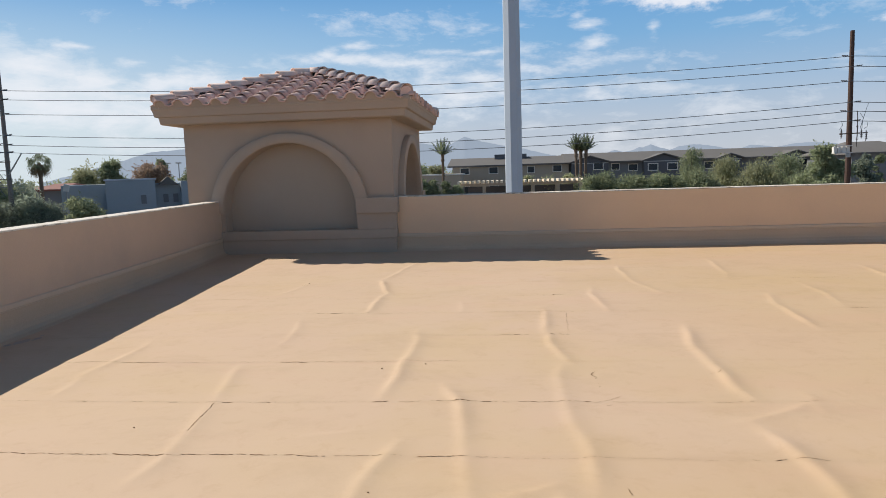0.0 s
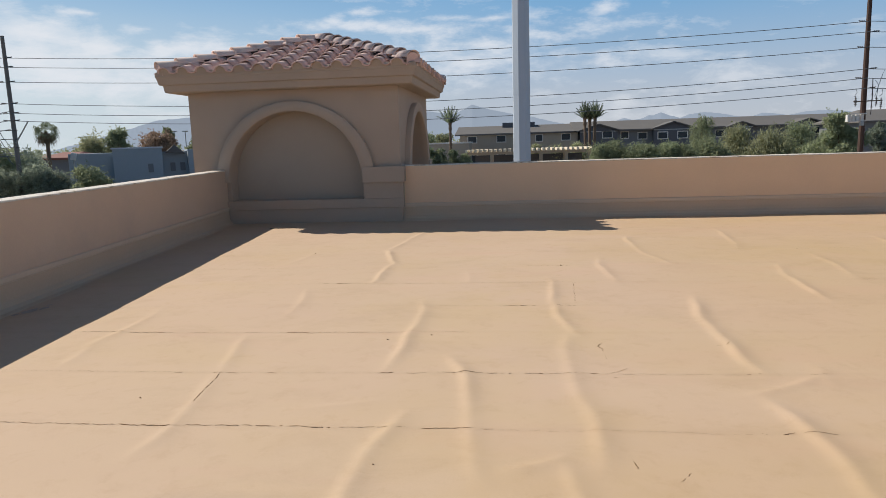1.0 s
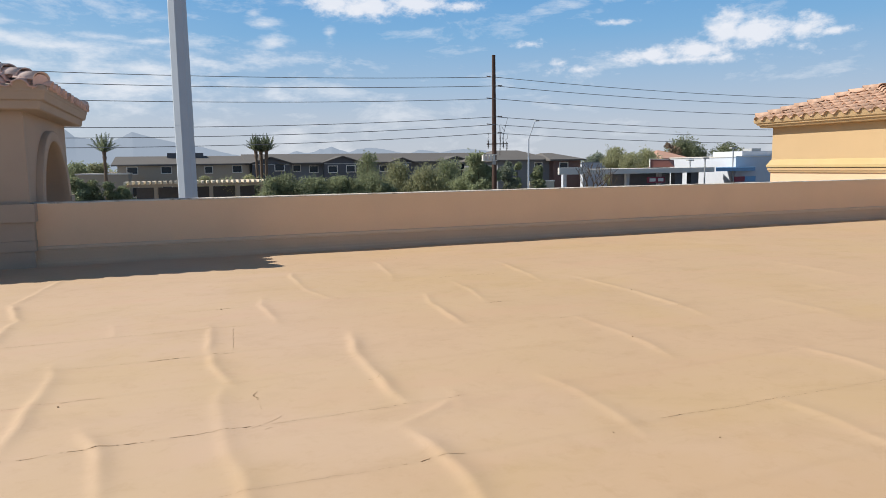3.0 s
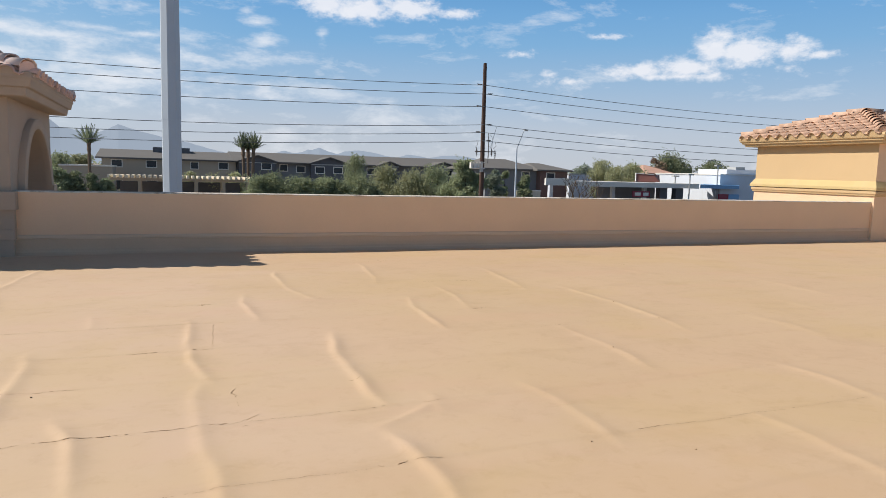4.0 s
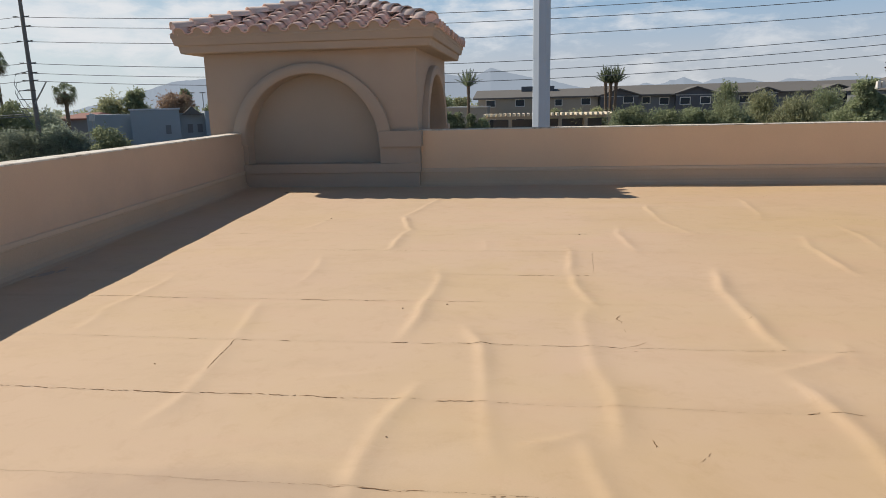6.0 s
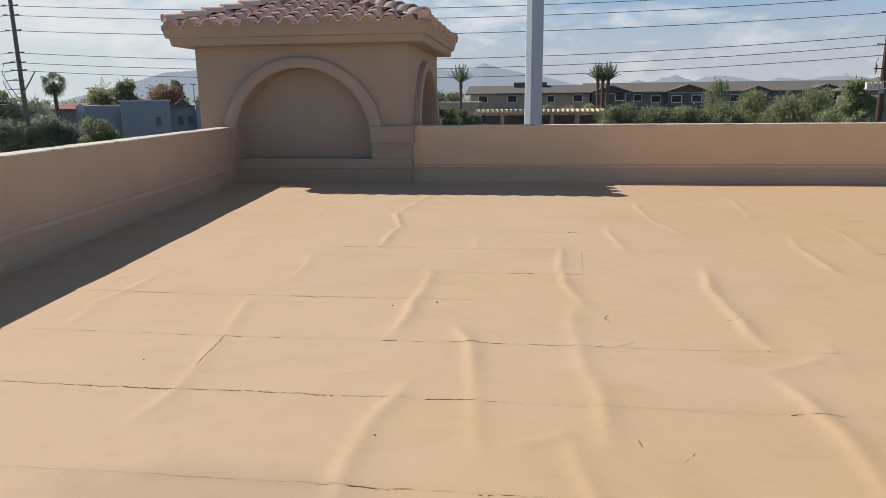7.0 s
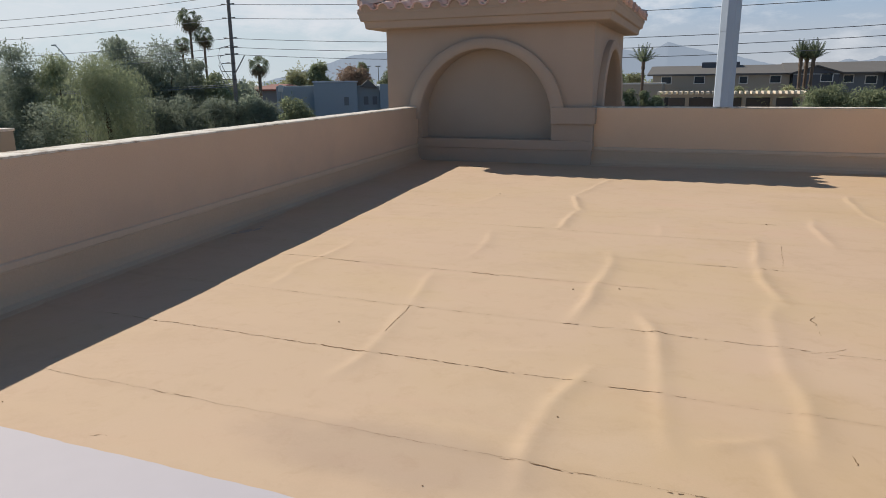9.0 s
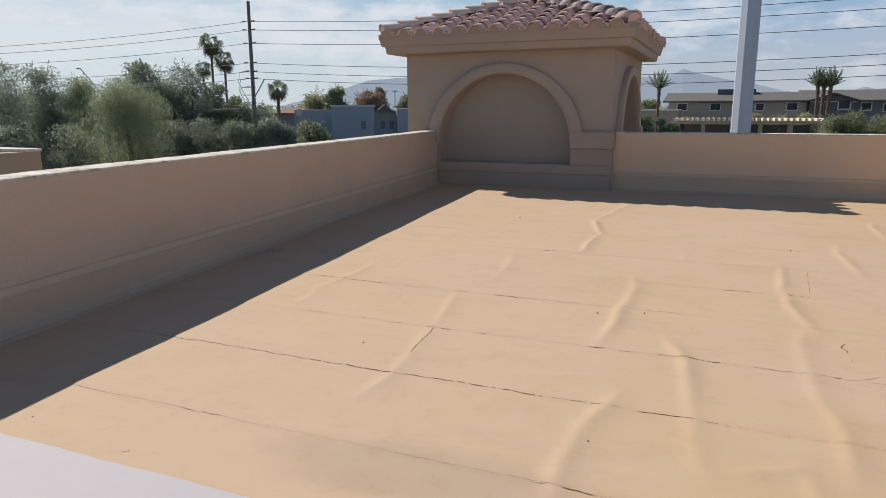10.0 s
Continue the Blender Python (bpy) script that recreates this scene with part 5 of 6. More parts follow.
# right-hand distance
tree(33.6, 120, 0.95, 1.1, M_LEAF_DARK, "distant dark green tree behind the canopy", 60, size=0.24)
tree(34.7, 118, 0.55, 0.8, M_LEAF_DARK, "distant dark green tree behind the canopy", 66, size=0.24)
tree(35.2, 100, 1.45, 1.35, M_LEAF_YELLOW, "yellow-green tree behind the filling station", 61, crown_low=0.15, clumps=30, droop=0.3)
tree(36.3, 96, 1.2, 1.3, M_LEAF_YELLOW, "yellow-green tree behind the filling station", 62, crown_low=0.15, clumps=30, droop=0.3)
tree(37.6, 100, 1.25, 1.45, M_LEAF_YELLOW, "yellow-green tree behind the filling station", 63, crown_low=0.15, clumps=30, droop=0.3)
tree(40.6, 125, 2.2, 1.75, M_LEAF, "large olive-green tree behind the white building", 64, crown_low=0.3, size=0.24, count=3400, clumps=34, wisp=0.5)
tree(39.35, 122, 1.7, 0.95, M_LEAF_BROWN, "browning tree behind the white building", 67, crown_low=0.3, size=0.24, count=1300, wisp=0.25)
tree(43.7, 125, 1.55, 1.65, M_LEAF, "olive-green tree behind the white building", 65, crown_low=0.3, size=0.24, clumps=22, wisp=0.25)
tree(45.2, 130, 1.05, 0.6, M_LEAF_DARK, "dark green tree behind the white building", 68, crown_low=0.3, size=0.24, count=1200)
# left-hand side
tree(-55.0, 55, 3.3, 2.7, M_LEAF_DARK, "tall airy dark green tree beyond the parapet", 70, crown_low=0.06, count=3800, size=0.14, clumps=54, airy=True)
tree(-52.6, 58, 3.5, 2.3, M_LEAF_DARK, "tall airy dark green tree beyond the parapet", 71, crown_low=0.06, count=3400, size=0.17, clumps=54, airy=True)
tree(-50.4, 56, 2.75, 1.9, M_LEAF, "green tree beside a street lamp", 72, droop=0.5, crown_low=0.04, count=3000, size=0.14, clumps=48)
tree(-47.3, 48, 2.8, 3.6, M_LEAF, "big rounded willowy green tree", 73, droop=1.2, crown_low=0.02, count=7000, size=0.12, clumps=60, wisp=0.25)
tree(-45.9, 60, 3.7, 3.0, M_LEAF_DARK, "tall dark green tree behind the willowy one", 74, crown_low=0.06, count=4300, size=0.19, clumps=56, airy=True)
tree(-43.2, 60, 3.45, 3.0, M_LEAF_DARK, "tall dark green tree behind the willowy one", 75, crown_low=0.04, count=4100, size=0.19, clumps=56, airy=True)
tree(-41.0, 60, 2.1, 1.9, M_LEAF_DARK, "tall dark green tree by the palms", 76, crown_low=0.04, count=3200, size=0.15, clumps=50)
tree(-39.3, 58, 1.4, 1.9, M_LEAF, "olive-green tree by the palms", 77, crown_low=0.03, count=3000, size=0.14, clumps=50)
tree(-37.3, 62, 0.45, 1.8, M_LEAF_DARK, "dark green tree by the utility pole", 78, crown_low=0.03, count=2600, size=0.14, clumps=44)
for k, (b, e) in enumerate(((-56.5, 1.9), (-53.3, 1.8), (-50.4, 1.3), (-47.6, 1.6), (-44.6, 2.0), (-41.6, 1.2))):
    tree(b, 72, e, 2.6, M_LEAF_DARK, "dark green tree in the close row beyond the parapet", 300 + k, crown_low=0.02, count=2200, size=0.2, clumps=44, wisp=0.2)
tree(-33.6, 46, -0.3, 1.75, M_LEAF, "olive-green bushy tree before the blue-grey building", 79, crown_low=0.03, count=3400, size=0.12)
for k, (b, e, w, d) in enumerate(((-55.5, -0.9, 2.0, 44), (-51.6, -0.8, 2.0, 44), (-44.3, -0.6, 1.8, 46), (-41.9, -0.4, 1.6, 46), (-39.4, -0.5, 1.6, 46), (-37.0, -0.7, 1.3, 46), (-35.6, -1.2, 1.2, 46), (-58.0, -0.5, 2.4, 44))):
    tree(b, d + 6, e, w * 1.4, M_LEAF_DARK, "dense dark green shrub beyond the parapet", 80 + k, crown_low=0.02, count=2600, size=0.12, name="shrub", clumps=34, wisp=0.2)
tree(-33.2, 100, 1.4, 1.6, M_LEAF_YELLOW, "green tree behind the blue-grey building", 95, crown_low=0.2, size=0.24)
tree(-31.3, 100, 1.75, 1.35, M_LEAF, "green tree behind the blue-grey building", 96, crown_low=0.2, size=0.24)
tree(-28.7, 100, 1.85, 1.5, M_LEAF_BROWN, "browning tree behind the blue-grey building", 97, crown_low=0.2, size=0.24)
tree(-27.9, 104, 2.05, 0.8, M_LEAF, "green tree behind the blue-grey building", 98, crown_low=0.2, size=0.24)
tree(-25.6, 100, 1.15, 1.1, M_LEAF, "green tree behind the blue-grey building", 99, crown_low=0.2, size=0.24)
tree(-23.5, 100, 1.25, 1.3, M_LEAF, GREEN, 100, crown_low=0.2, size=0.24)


# far woods, a loose belt of treetops
rng = np.random.default_rng(500)
cs, rs = [], []
for k in range(900):
    b = rng.uniform(-75, 62)
    d = rng.uniform(150, 260)
    x, y = spot(b, d)
    top = height(rng.uniform(0.15, 0.62), d)
    r = rng.uniform(1.6, 3.4)
    for q in range(2):
        cs.append((x + rng.uniform(-2, 2), y, top - r - q * 2.6))
        rs.append(r)
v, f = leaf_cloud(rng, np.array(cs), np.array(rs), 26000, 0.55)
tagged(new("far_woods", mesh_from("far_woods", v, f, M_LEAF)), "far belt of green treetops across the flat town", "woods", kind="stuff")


# ---------------------------------------------------------------- buildings
def gable_roof(bm, x0, x1, y0, y1, z_eave, z_ridge, over=0.5):
    """A pitched roof with its ridge along x."""
    ym = (y0 + y1) / 2
    v = [bm.verts.new(p) for p in ((x0 - over, y0 - over, z_eave), (x1 + over, y0 - over, z_eave), (x1 + over, ym, z_ridge), (x0 - over, ym, z_ridge),
                                   (x0 - over, y1 + over, z_eave), (x1 + over, y1 + over, z_eave))]
    low = [bm.verts.new(q.co - Vector((0, 0, 0.22))) for q in v]
    for a, b, c, d in ((0, 1, 2, 3), (3, 2, 5, 4)):
        bm.faces.new((v[a], v[b], v[c], v[d]))
        bm.faces.new((low[d], low[c], low[b], low[a]))
    for a, b in ((0, 1), (1, 2), (2, 5), (5, 4), (4, 3), (3, 0)):
        bm.faces.new((v[b], v[a], low[a], low[b]))
    return bm


def hip_roof(bm, x0, x1, y0, y1, z0, z1, over=0.5, ridge=0.5):
    x0, x1, y0, y1 = x0 - over, x1 + over, y0 - over, y1 + over
    xm0 = x0 + (x1 - x0) * (0.5 - ridge / 2)
    xm1 = x0 + (x1 - x0) * (0.5 + ridge / 2)
    ym = (y0 + y1) / 2
    a = [bm.verts.new(p) for p in ((x0, y0, z0), (x1, y0, z0), (x1, y1, z0), (x0, y1, z0), (xm0, ym, z1), (xm1, ym, z1))]
    b = [bm.verts.new((p.co.x, p.co.y, z0 - 0.2)) for p in a[:4]]
    for f in ((0, 1, 5, 4), (1, 2, 5), (2, 3, 4, 5), (3, 0, 4)):
        bm.faces.new([a[i] for i in f])
    for k in range(4):
        bm.faces.new((a[(k + 1) % 4], a[k], b[k], b[(k + 1) % 4]))
    bm.faces.new(b)
    return bm


def window(parent, x0, x1, z0, z1, y, trim=M_TRIM, t=0.12):
    """A framed window in a wall that faces -y."""
    bm = bmesh.new()
    box(bm, x0 - t, x1 + t, y - 0.06, y + 0.05, z1, z1 + t)
    box(bm, x0 - t, x1 + t, y - 0.08, y + 0.05, z0 - t, z0)
    box(bm, x0 - t, x0, y - 0.06, y + 0.05, z0, z1)
    box(bm, x1, x1 + t, y - 0.06, y + 0.05, z0, z1)
    w = part("window", bm, trim, parent)
    part("pane", one_box(x0, x1, y - 0.02, y + 0.03, z0, z1), M_GLASS, w)
    return w


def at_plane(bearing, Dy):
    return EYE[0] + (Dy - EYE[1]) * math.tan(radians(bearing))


# long two-storey apartment building
FY = 98.0
apt = thing("apartment_building", 0, 0, 0, "long two-storey apartment building with grey gabled roof", "building")
part("wall", one_box(-7.4, 9.2, FY, FY + 14, GROUND, 2.35), M_BEIGE, apt, "beige wall")
part("wall", one_box(9.2, 50, FY + 0.5, FY + 14, GROUND, 2.35), M_GREYWALL, apt, "grey wall")
part("roof", gable_roof(bmesh.new(), -7.6, 9.2, FY, FY + 14, 2.38, 3.55), M_SHINGLE, apt)
part("roof", gable_roof(bmesh.new(), 9.2, 50.2, FY, FY + 14, 2.38, 3.75), M_SHINGLE, apt)
part("roof_box", one_box(-1.4, 3.4, FY + 5, FY + 8, 3.0, 3.95), M_DARK, apt, "dark raised box on the roof")
for gx0, gx1, pk in ((9.2, 14.9, 3.22), (19.2, 25.1, 3.25), (29.3, 32.9, 2.95), (37.3, 42.3, 3.1), (46.5, 50.0, 3.0)):
    part("bay", one_box(gx0 + 0.3, gx1 - 0.3, FY - 0.7, FY + 0.6, GROUND, 2.36), M_DARK, apt, "slate-coloured gabled bay")
    bm = bmesh.new()
    gm = (gx0 + gx1) / 2
    front = [bm.verts.new(p) for p in ((gx0 + 0.3, FY - 0.68, 2.3), (gx1 - 0.3, FY - 0.68, 2.3), (gm, FY - 0.68, pk - 0.12))]
    bm.faces.new(front)
    part("gable", bm, M_DARK, apt)
    bm = bmesh.new()
    for sgn, xe in ((-1, gx0 - 0.3), (1, gx1 + 0.3)):
        q = [bm.verts.new(p) for p in ((xe, FY - 1.1, 2.28), (gm, FY - 1.1, pk + 0.05), (gm, FY + 6, pk + 0.05), (xe, FY + 6, 2.28),
                                       (xe, FY - 1.1, 2.12), (gm, FY - 1.1, pk - 0.11))]
        bm.faces.new(q[:4])
        bm.faces.new((q[0], q[1], q[5], q[4]))
    part("gable_roof", bm, M_SHINGLE, apt)
    part("trim", one_box(gx0 + 0.3, gx1 - 0.3, FY - 0.76, FY - 0.68, 2.12, 2.24), M_GREY, apt)
for b0, b1, zz in ((-3.96, -3.16, 1.18), (-1.54, -0.74, 1.2), (1.67, 2.3, 1.15), (3.77, 4.55, 1.2), (7.03, 7.84, 1.32), (8.56, 9.23, 1.17), (9.90, 10.65, 1.02), (11.30, 12.09, 0.98),
                   (12.78, 13.55, 1.0), (15.7, 16.4, 1.0), (17.2, 17.8, 1.1), (22.05, 22.76, 1.05), (20.8, 21.3, 1.05)):
    xa, xb = at_plane(b0, FY) + 0.1, at_plane(b1, FY) - 0.1
    bay = any(g0 < (xa + xb) / 2 < g1 for g0, g1 in ((9.2, 14.9), (19.2, 25.1), (29.3, 32.9), (37.3, 42.3)))
    yy = FY - 0.7 if bay else (FY if xb < 9.2 else FY + 0.5)
    window(apt, xa, xb, zz, zz + 0.82, yy, t=0.11)
    window(apt, xa, xb, zz - 3.0, zz - 1.8, yy, t=0.12)

# low flat building before it
low_b = thing("low_building", 0, 0, 0, "low flat-roofed beige building with pale parapet", "building")
part("wall", one_box(-11.2, -5.6, 90, 96, GROUND, 1.15), M_BEIGE, low_b)
part("parapet", one_box(-11.3, -5.5, 89.9, 96.1, 1.15, 1.32), M_TRIM, low_b, "pale parapet trim")

# pergola
perg = thing("pergola", 0, 0, 0, "long cream pergola with projecting rafter tails", "pergola")
PY = 76.0
px0, px1, pz = at_plane(-4.28, PY), at_plane(6.52, PY), height(-0.93, PY)
part("beam", one_box(px0, px1, PY + 0.25, PY + 0.45, pz - 0.42, pz - 0.17), M_BEIGE, perg)
part("beam", one_box(px0, px1, PY + 3.2, PY + 3.4, pz - 0.42, pz - 0.17), M_BEIGE, perg)
raft = mesh_of(one_box(-0.13, 0.13, -0.35, 4.0, -0.17, 0.12), "rafter", M_CREAM)
n = 27
for k in range(n):
    ob = new("rafter", raft)
    ob.matrix_basis = pose(px0 + (px1 - px0) * (k + 0.5) / n, PY, pz)
    ob.parent = perg
for k in range(6):
    xx = px0 + 0.3 + (px1 - px0 - 0.6) * k / 5
    part("post", one_box(xx - 0.15, xx + 0.15, PY + 0.2, PY + 0.5, GROUND, pz - 0.4), M_BEIGE, perg)
    part("post", one_box(xx - 0.15, xx + 0.15, PY + 3.15, PY + 3.45, GROUND, pz - 0.4), M_BEIGE, perg)
# dark sheet added in place of the shade below the rafters
part("shade_sheet", one_box(px0 + 1, px1 - 1, PY + 4.4, PY + 4.6, GROUND, pz - 0.6), M_SHADOWY, perg, "dark sheet standing in for the shade under the pergola")

# end block of the apartments on the right
apt2 = thing("apartment_building", 0, 0, 0, "grey and brown apartment block with hipped roof", "building")
AY = 84.0
ax = [at_plane(b, AY) for b in (25.6, 27.8, 29.85, 32.0)]
part("wall", one_box(ax[0], ax[2], AY, AY + 12, GROUND, 2.25), M_GREYWALL, apt2, "grey wall")
part("wall", one_box(ax[2], ax[3], AY - 1.2, AY + 10, GROUND, 2.25), M_BRICKWALL, apt2, "brown wall")
part("roof", hip_roof(bmesh.new(), ax[0], ax[2], AY, AY + 12, 2.35, 3.75, 0.6, 0.45), M_SHINGLE, apt2)
part("roof", hip_roof(bmesh.new(), ax[2] - 0.3, ax[3], AY - 1.2, AY + 10, 2.33, 3.3, 0.6, 0.3), M_SHINGLE, apt2)
window(apt2, at_plane(28.65, AY), at_plane(29.2, AY), 1.05, 1.9, AY)
window(apt2, at_plane(30.35, AY), at_plane(30.95, AY), 0.95, 1.85, AY - 1.2)

# filling station
gas = thing("filling_station", 0, 0, 0, "low filling station with long white flat canopy", "building")
GY = 60.0


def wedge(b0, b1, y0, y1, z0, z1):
    """A block whose ends run along the camera's lines of sight, to fit its view."""
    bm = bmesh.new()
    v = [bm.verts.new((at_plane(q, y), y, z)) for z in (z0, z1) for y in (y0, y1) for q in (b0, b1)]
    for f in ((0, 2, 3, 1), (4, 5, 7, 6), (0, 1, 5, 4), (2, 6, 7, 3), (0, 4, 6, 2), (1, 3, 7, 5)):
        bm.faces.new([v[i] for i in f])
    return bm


c0 = at_plane(30.7, GY)
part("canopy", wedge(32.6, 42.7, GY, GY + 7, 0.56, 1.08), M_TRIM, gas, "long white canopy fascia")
part("canopy_end", one_box(c0 - 0.2, at_plane(32.9, GY), GY - 0.35, GY - 0.05, 0.6, 1.32, 0.03), M_TRIM, gas, "bright white canopy end panel")
for b in (32.0, 33.6, 37.1, 39.6, 42.2):
    xx = at_plane(b, GY)
    part("column", one_box(xx - 0.2, xx + 0.2, GY + 2, GY + 2.4, GROUND, 0.72), M_WHITEWALL, gas)
part("shop", wedge(34.8, 39.4, GY + 5, GY + 9, GROUND, 0.7), M_SHOP_GLAZING, gas, "dark glazed shop under the canopy")
part("sign", one_box(at_plane(37.66, GY), at_plane(39.02, GY), GY - 0.06, GY - 0.02, -0.47, 0.17), M_RED, gas, "dark red sign panel")
for b0, b1 in ((37.85, 38.3), (38.5, 38.9)):
    part("sign_bar", one_box(at_plane(b0, GY), at_plane(b1, GY), GY - 0.09, GY - 0.065, -0.32, 0.02), M_TRIM, gas, "pale bar on the sign")
part("low_sign", one_box(at_plane(44.05, GY), at_plane(44.75, GY), GY - 0.3, GY - 0.2, -0.58, 0.0), M_RED, gas, "red low sign panel")
part("low_sign", one_box(at_plane(44.76, GY), at_plane(45.5, GY), GY - 0.3, GY - 0.2, -0.58, 0.0), M_BLUE, gas, "blue low sign panel")
for b0, b1 in ((40.05, 40.6), (41.25, 41.8)):
    part("pump_shelter", one_box(at_plane(b0, GY), at_plane(b1, GY), GY + 0.5, GY + 1.2, GROUND, 0.7), M_SHADOWY, gas, "dark upright panel")
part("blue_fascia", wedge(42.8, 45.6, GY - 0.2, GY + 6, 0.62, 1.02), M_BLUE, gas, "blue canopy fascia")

wh = thing("store_building", 0, 0, 0, "plain white flat-roofed store building", "building")
part("wall", one_box(63.2, 72, 64.6, 76.5, GROUND, 2.2), M_WHITEWALL, wh)
part("parapet", one_box(63.1, 72.1, 64.5, 76.6, 2.2, 2.34), M_TRIM, wh)
part("upper_block", one_box(66, 78, 66.5, 71.5, 2.0, 2.95), M_WHITEWALL, wh, "raised white roof block")
part("roof_unit", one_box(68, 69.5, 67, 68.5, 2.95, 3.3), M_GREY, wh, "grey rooftop unit")
for k in range(3):
    part("door", one_box(63.14, 63.2, 66.5 + 3 * k, 67.4 + 3 * k, GROUND, -1.9), M_SHADOWY, wh)

rd = thing("house", 0, 0, 0, "house with salmon tiled hip roof among trees", "house")
hx, hy = spot(39.7, 112)
part("wall", one_box(hx - 2.2, hx + 2.2, hy, hy + 8, GROUND, 2.3), M_BRICKWALL, rd)
part("roof", hip_roof(bmesh.new(), hx - 2.2, hx + 2.2, hy, hy + 8, 2.35, 3.65, 0.5, 0.1), M_SALMON, rd)
shop = thing("shop_building", 0, 0, 0, "small shop with red mansard roof and white trim", "building")
sy = 66.0
s0, s1 = at_plane(37.85, sy), at_plane(39.72, sy)
part("wall", one_box(s0 + 0.3, s1 - 0.3, sy + 0.4, sy + 0.7, GROUND, 1.2), M_BRICKWALL, shop)
bm = bmesh.new()
v = [bm.verts.new(q) for q in ((s0, sy, 1.15), (s1, sy, 1.15), (s1 - 0.1, sy + 1, 2.0), (s0 + 0.75, sy + 1, 2.1), (s0 * 1.091, sy + 6, 1.15), (s1 * 1.091, sy + 6, 1.15), (s1 * 1.075 - 0.1, sy + 5, 2.0), (s0 * 1.075 + 0.75, sy + 5, 2.1))]
for f in ((0, 1, 2, 3), (1, 5, 6, 2), (5, 4, 7, 6), (4, 0, 3, 7), (3, 2, 6, 7), (0, 4, 5, 1)):
    bm.faces.new([v[i] for i in f])
part("roof", bm, M_REDTILE, shop)
part("trim", tube(bmesh.new(), [(s0, sy - 0.05, 1.15), (s0 + 0.75, sy + 0.95, 2.12)], 0.06, 6), M_TRIM, shop, "white roof edge trim")
part("trim", tube(bmesh.new(), [(s0 + 0.7, sy + 0.95, 2.12), (s1 - 0.1, sy + 0.95, 2.02)], 0.05, 6), M_TRIM, shop, "white roof edge trim")

pb = thing("low_building", 0, 0, 0, "pale flat-roofed building behind the filling station", "building")
part("wall", one_box(at_plane(32.5, 92), at_plane(34.9, 92), 92, 98, GROUND, 1.75), M_WHITEWALL, pb)
part("parapet", one_box(at_plane(32.5, 92) - 0.1, at_plane(34.9, 92) + 0.1, 91.9, 98.1, 1.75, 1.95), M_GREY, pb, "grey parapet edge")

gw = thing("block_wall", 0, 0, 0, "pale block garden wall by the street", "wall")
part("wall", one_box(at_plane(28.3, 58), at_plane(30.3, 58), 58, 58.25, GROUND, 0.02), M_CREAM, gw)
part("coping", one_box(at_plane(28.3, 58) - 0.05, at_plane(30.3, 58) + 0.05, 57.96, 58.29, 0.02, 0.12, 0.02), M_TRIM, gw)


def bare_tree(bearing, d, top_el, spread, seed):
    """A leafless tree: branches that fork four times."""
    x, y = spot(bearing, d)
    h = height(top_el, d) - GROUND
    rng = random.Random(seed)
    t = thing("tree", x, y, GROUND, "small leafless grey-brown tree by the street", "tree")
    bm = bmesh.new()

    def grow(p, way, length, r, level):
        q = p + way * length
        mid = p.lerp(q, 0.5) + Vector((rng.uniform(-1, 1), rng.uniform(-1, 1), 0)) * length * 0.06
        tube(bm, [p, mid, q], [r, r * 0.8, r * 0.62], 5 if level < 2 else 4, False)
        if level == 5:
            return
        for k in range(2 if level else 3):
            turn = Vector((rng.uniform(-1, 1) * spread, rng.uniform(-1, 1) * spread, rng.uniform(0.25, 0.9)))
            grow(q, (way * 0.75 + turn * 0.8).normalized(), length * rng.uniform(0.66, 0.86), r * 0.62, level + 1)

    grow(Vector((0, 0, 0)), Vector((0, 0, 1)), h * 0.30, 0.13, 0)
    s = h / max(v.co.z for v in bm.verts)
    for v in bm.verts:
        v.co.z *= s
    part("trunk", bm, M_BARK, t)
    return t


bare_tree(32.7, 57, 0.45, 0.9, 7)
bare_tree(34.0, 58, 0.05, 0.9, 12)

# white stucco building to the west, its blue-grey shade put into the colour
bl = thing("stucco_building", 0, 0, 0, "low white stucco building toned blue-grey as shaded, with flat parapets", "building")
bx0, by0 = spot(-33.9, 62)
bx1, by1 = spot(-31.9, 60)
bx2, by2 = spot(-25.2, 60)
ang = math.atan2(by2 - by1, bx2 - bx1)


def along(s, o, z):
    """A point s metres along the front of the building and o metres behind it."""
    return Vector((bx1 + s * math.cos(ang) - o * math.sin(ang), by1 + s * math.sin(ang) + o * math.cos(ang), z))


place = Matrix.Translation((bx1, by1, 0)) @ Matrix.Rotation(ang, 4, "Z")
L = math.hypot(bx2 - bx1, by2 - by1)
part("wall", one_box(0, L * 0.52, 0, 8, GROUND, 1.72, 0.03), M_BLUEWALL, bl, place=place)
part("wall", one_box(-3.2, 0, 0.8, 8, GROUND, 1.45, 0.03), M_BLUEWALL, bl, place=place)
part("wall", one_box(L * 0.52, L * 0.80, 1.4, 8, GROUND, 1.40, 0.03), M_BLUEWALL, bl, place=place)
part("wall", one_box(L * 0.80, L + 3, 0.3, 8, GROUND, 1.55, 0.03), M_BLUEWALL, bl, place=place)
part("coping", one_box(-0.1, L * 0.52 + 0.1, -0.1, 8, 1.72, 1.84, 0.02), M_WHITEWALL, bl, place=place)
bm = bmesh.new()
for y0 in (0.7,):
    q = [bm.verts.new(p) for p in ((L * 0.55, 0.7, 1.3), (L * 0.66, 0.7, 1.95), (L * 0.78, 0.7, 1.2), (L * 0.55, 5, 1.3), (L * 0.66, 5, 1.95), (L * 0.78, 5, 1.2))]
    bm.faces.new(q[:3])
    bm.faces.new((q[0], q[3], q[4], q[1]))
    bm.faces.new((q[1], q[4], q[5], q[2]))
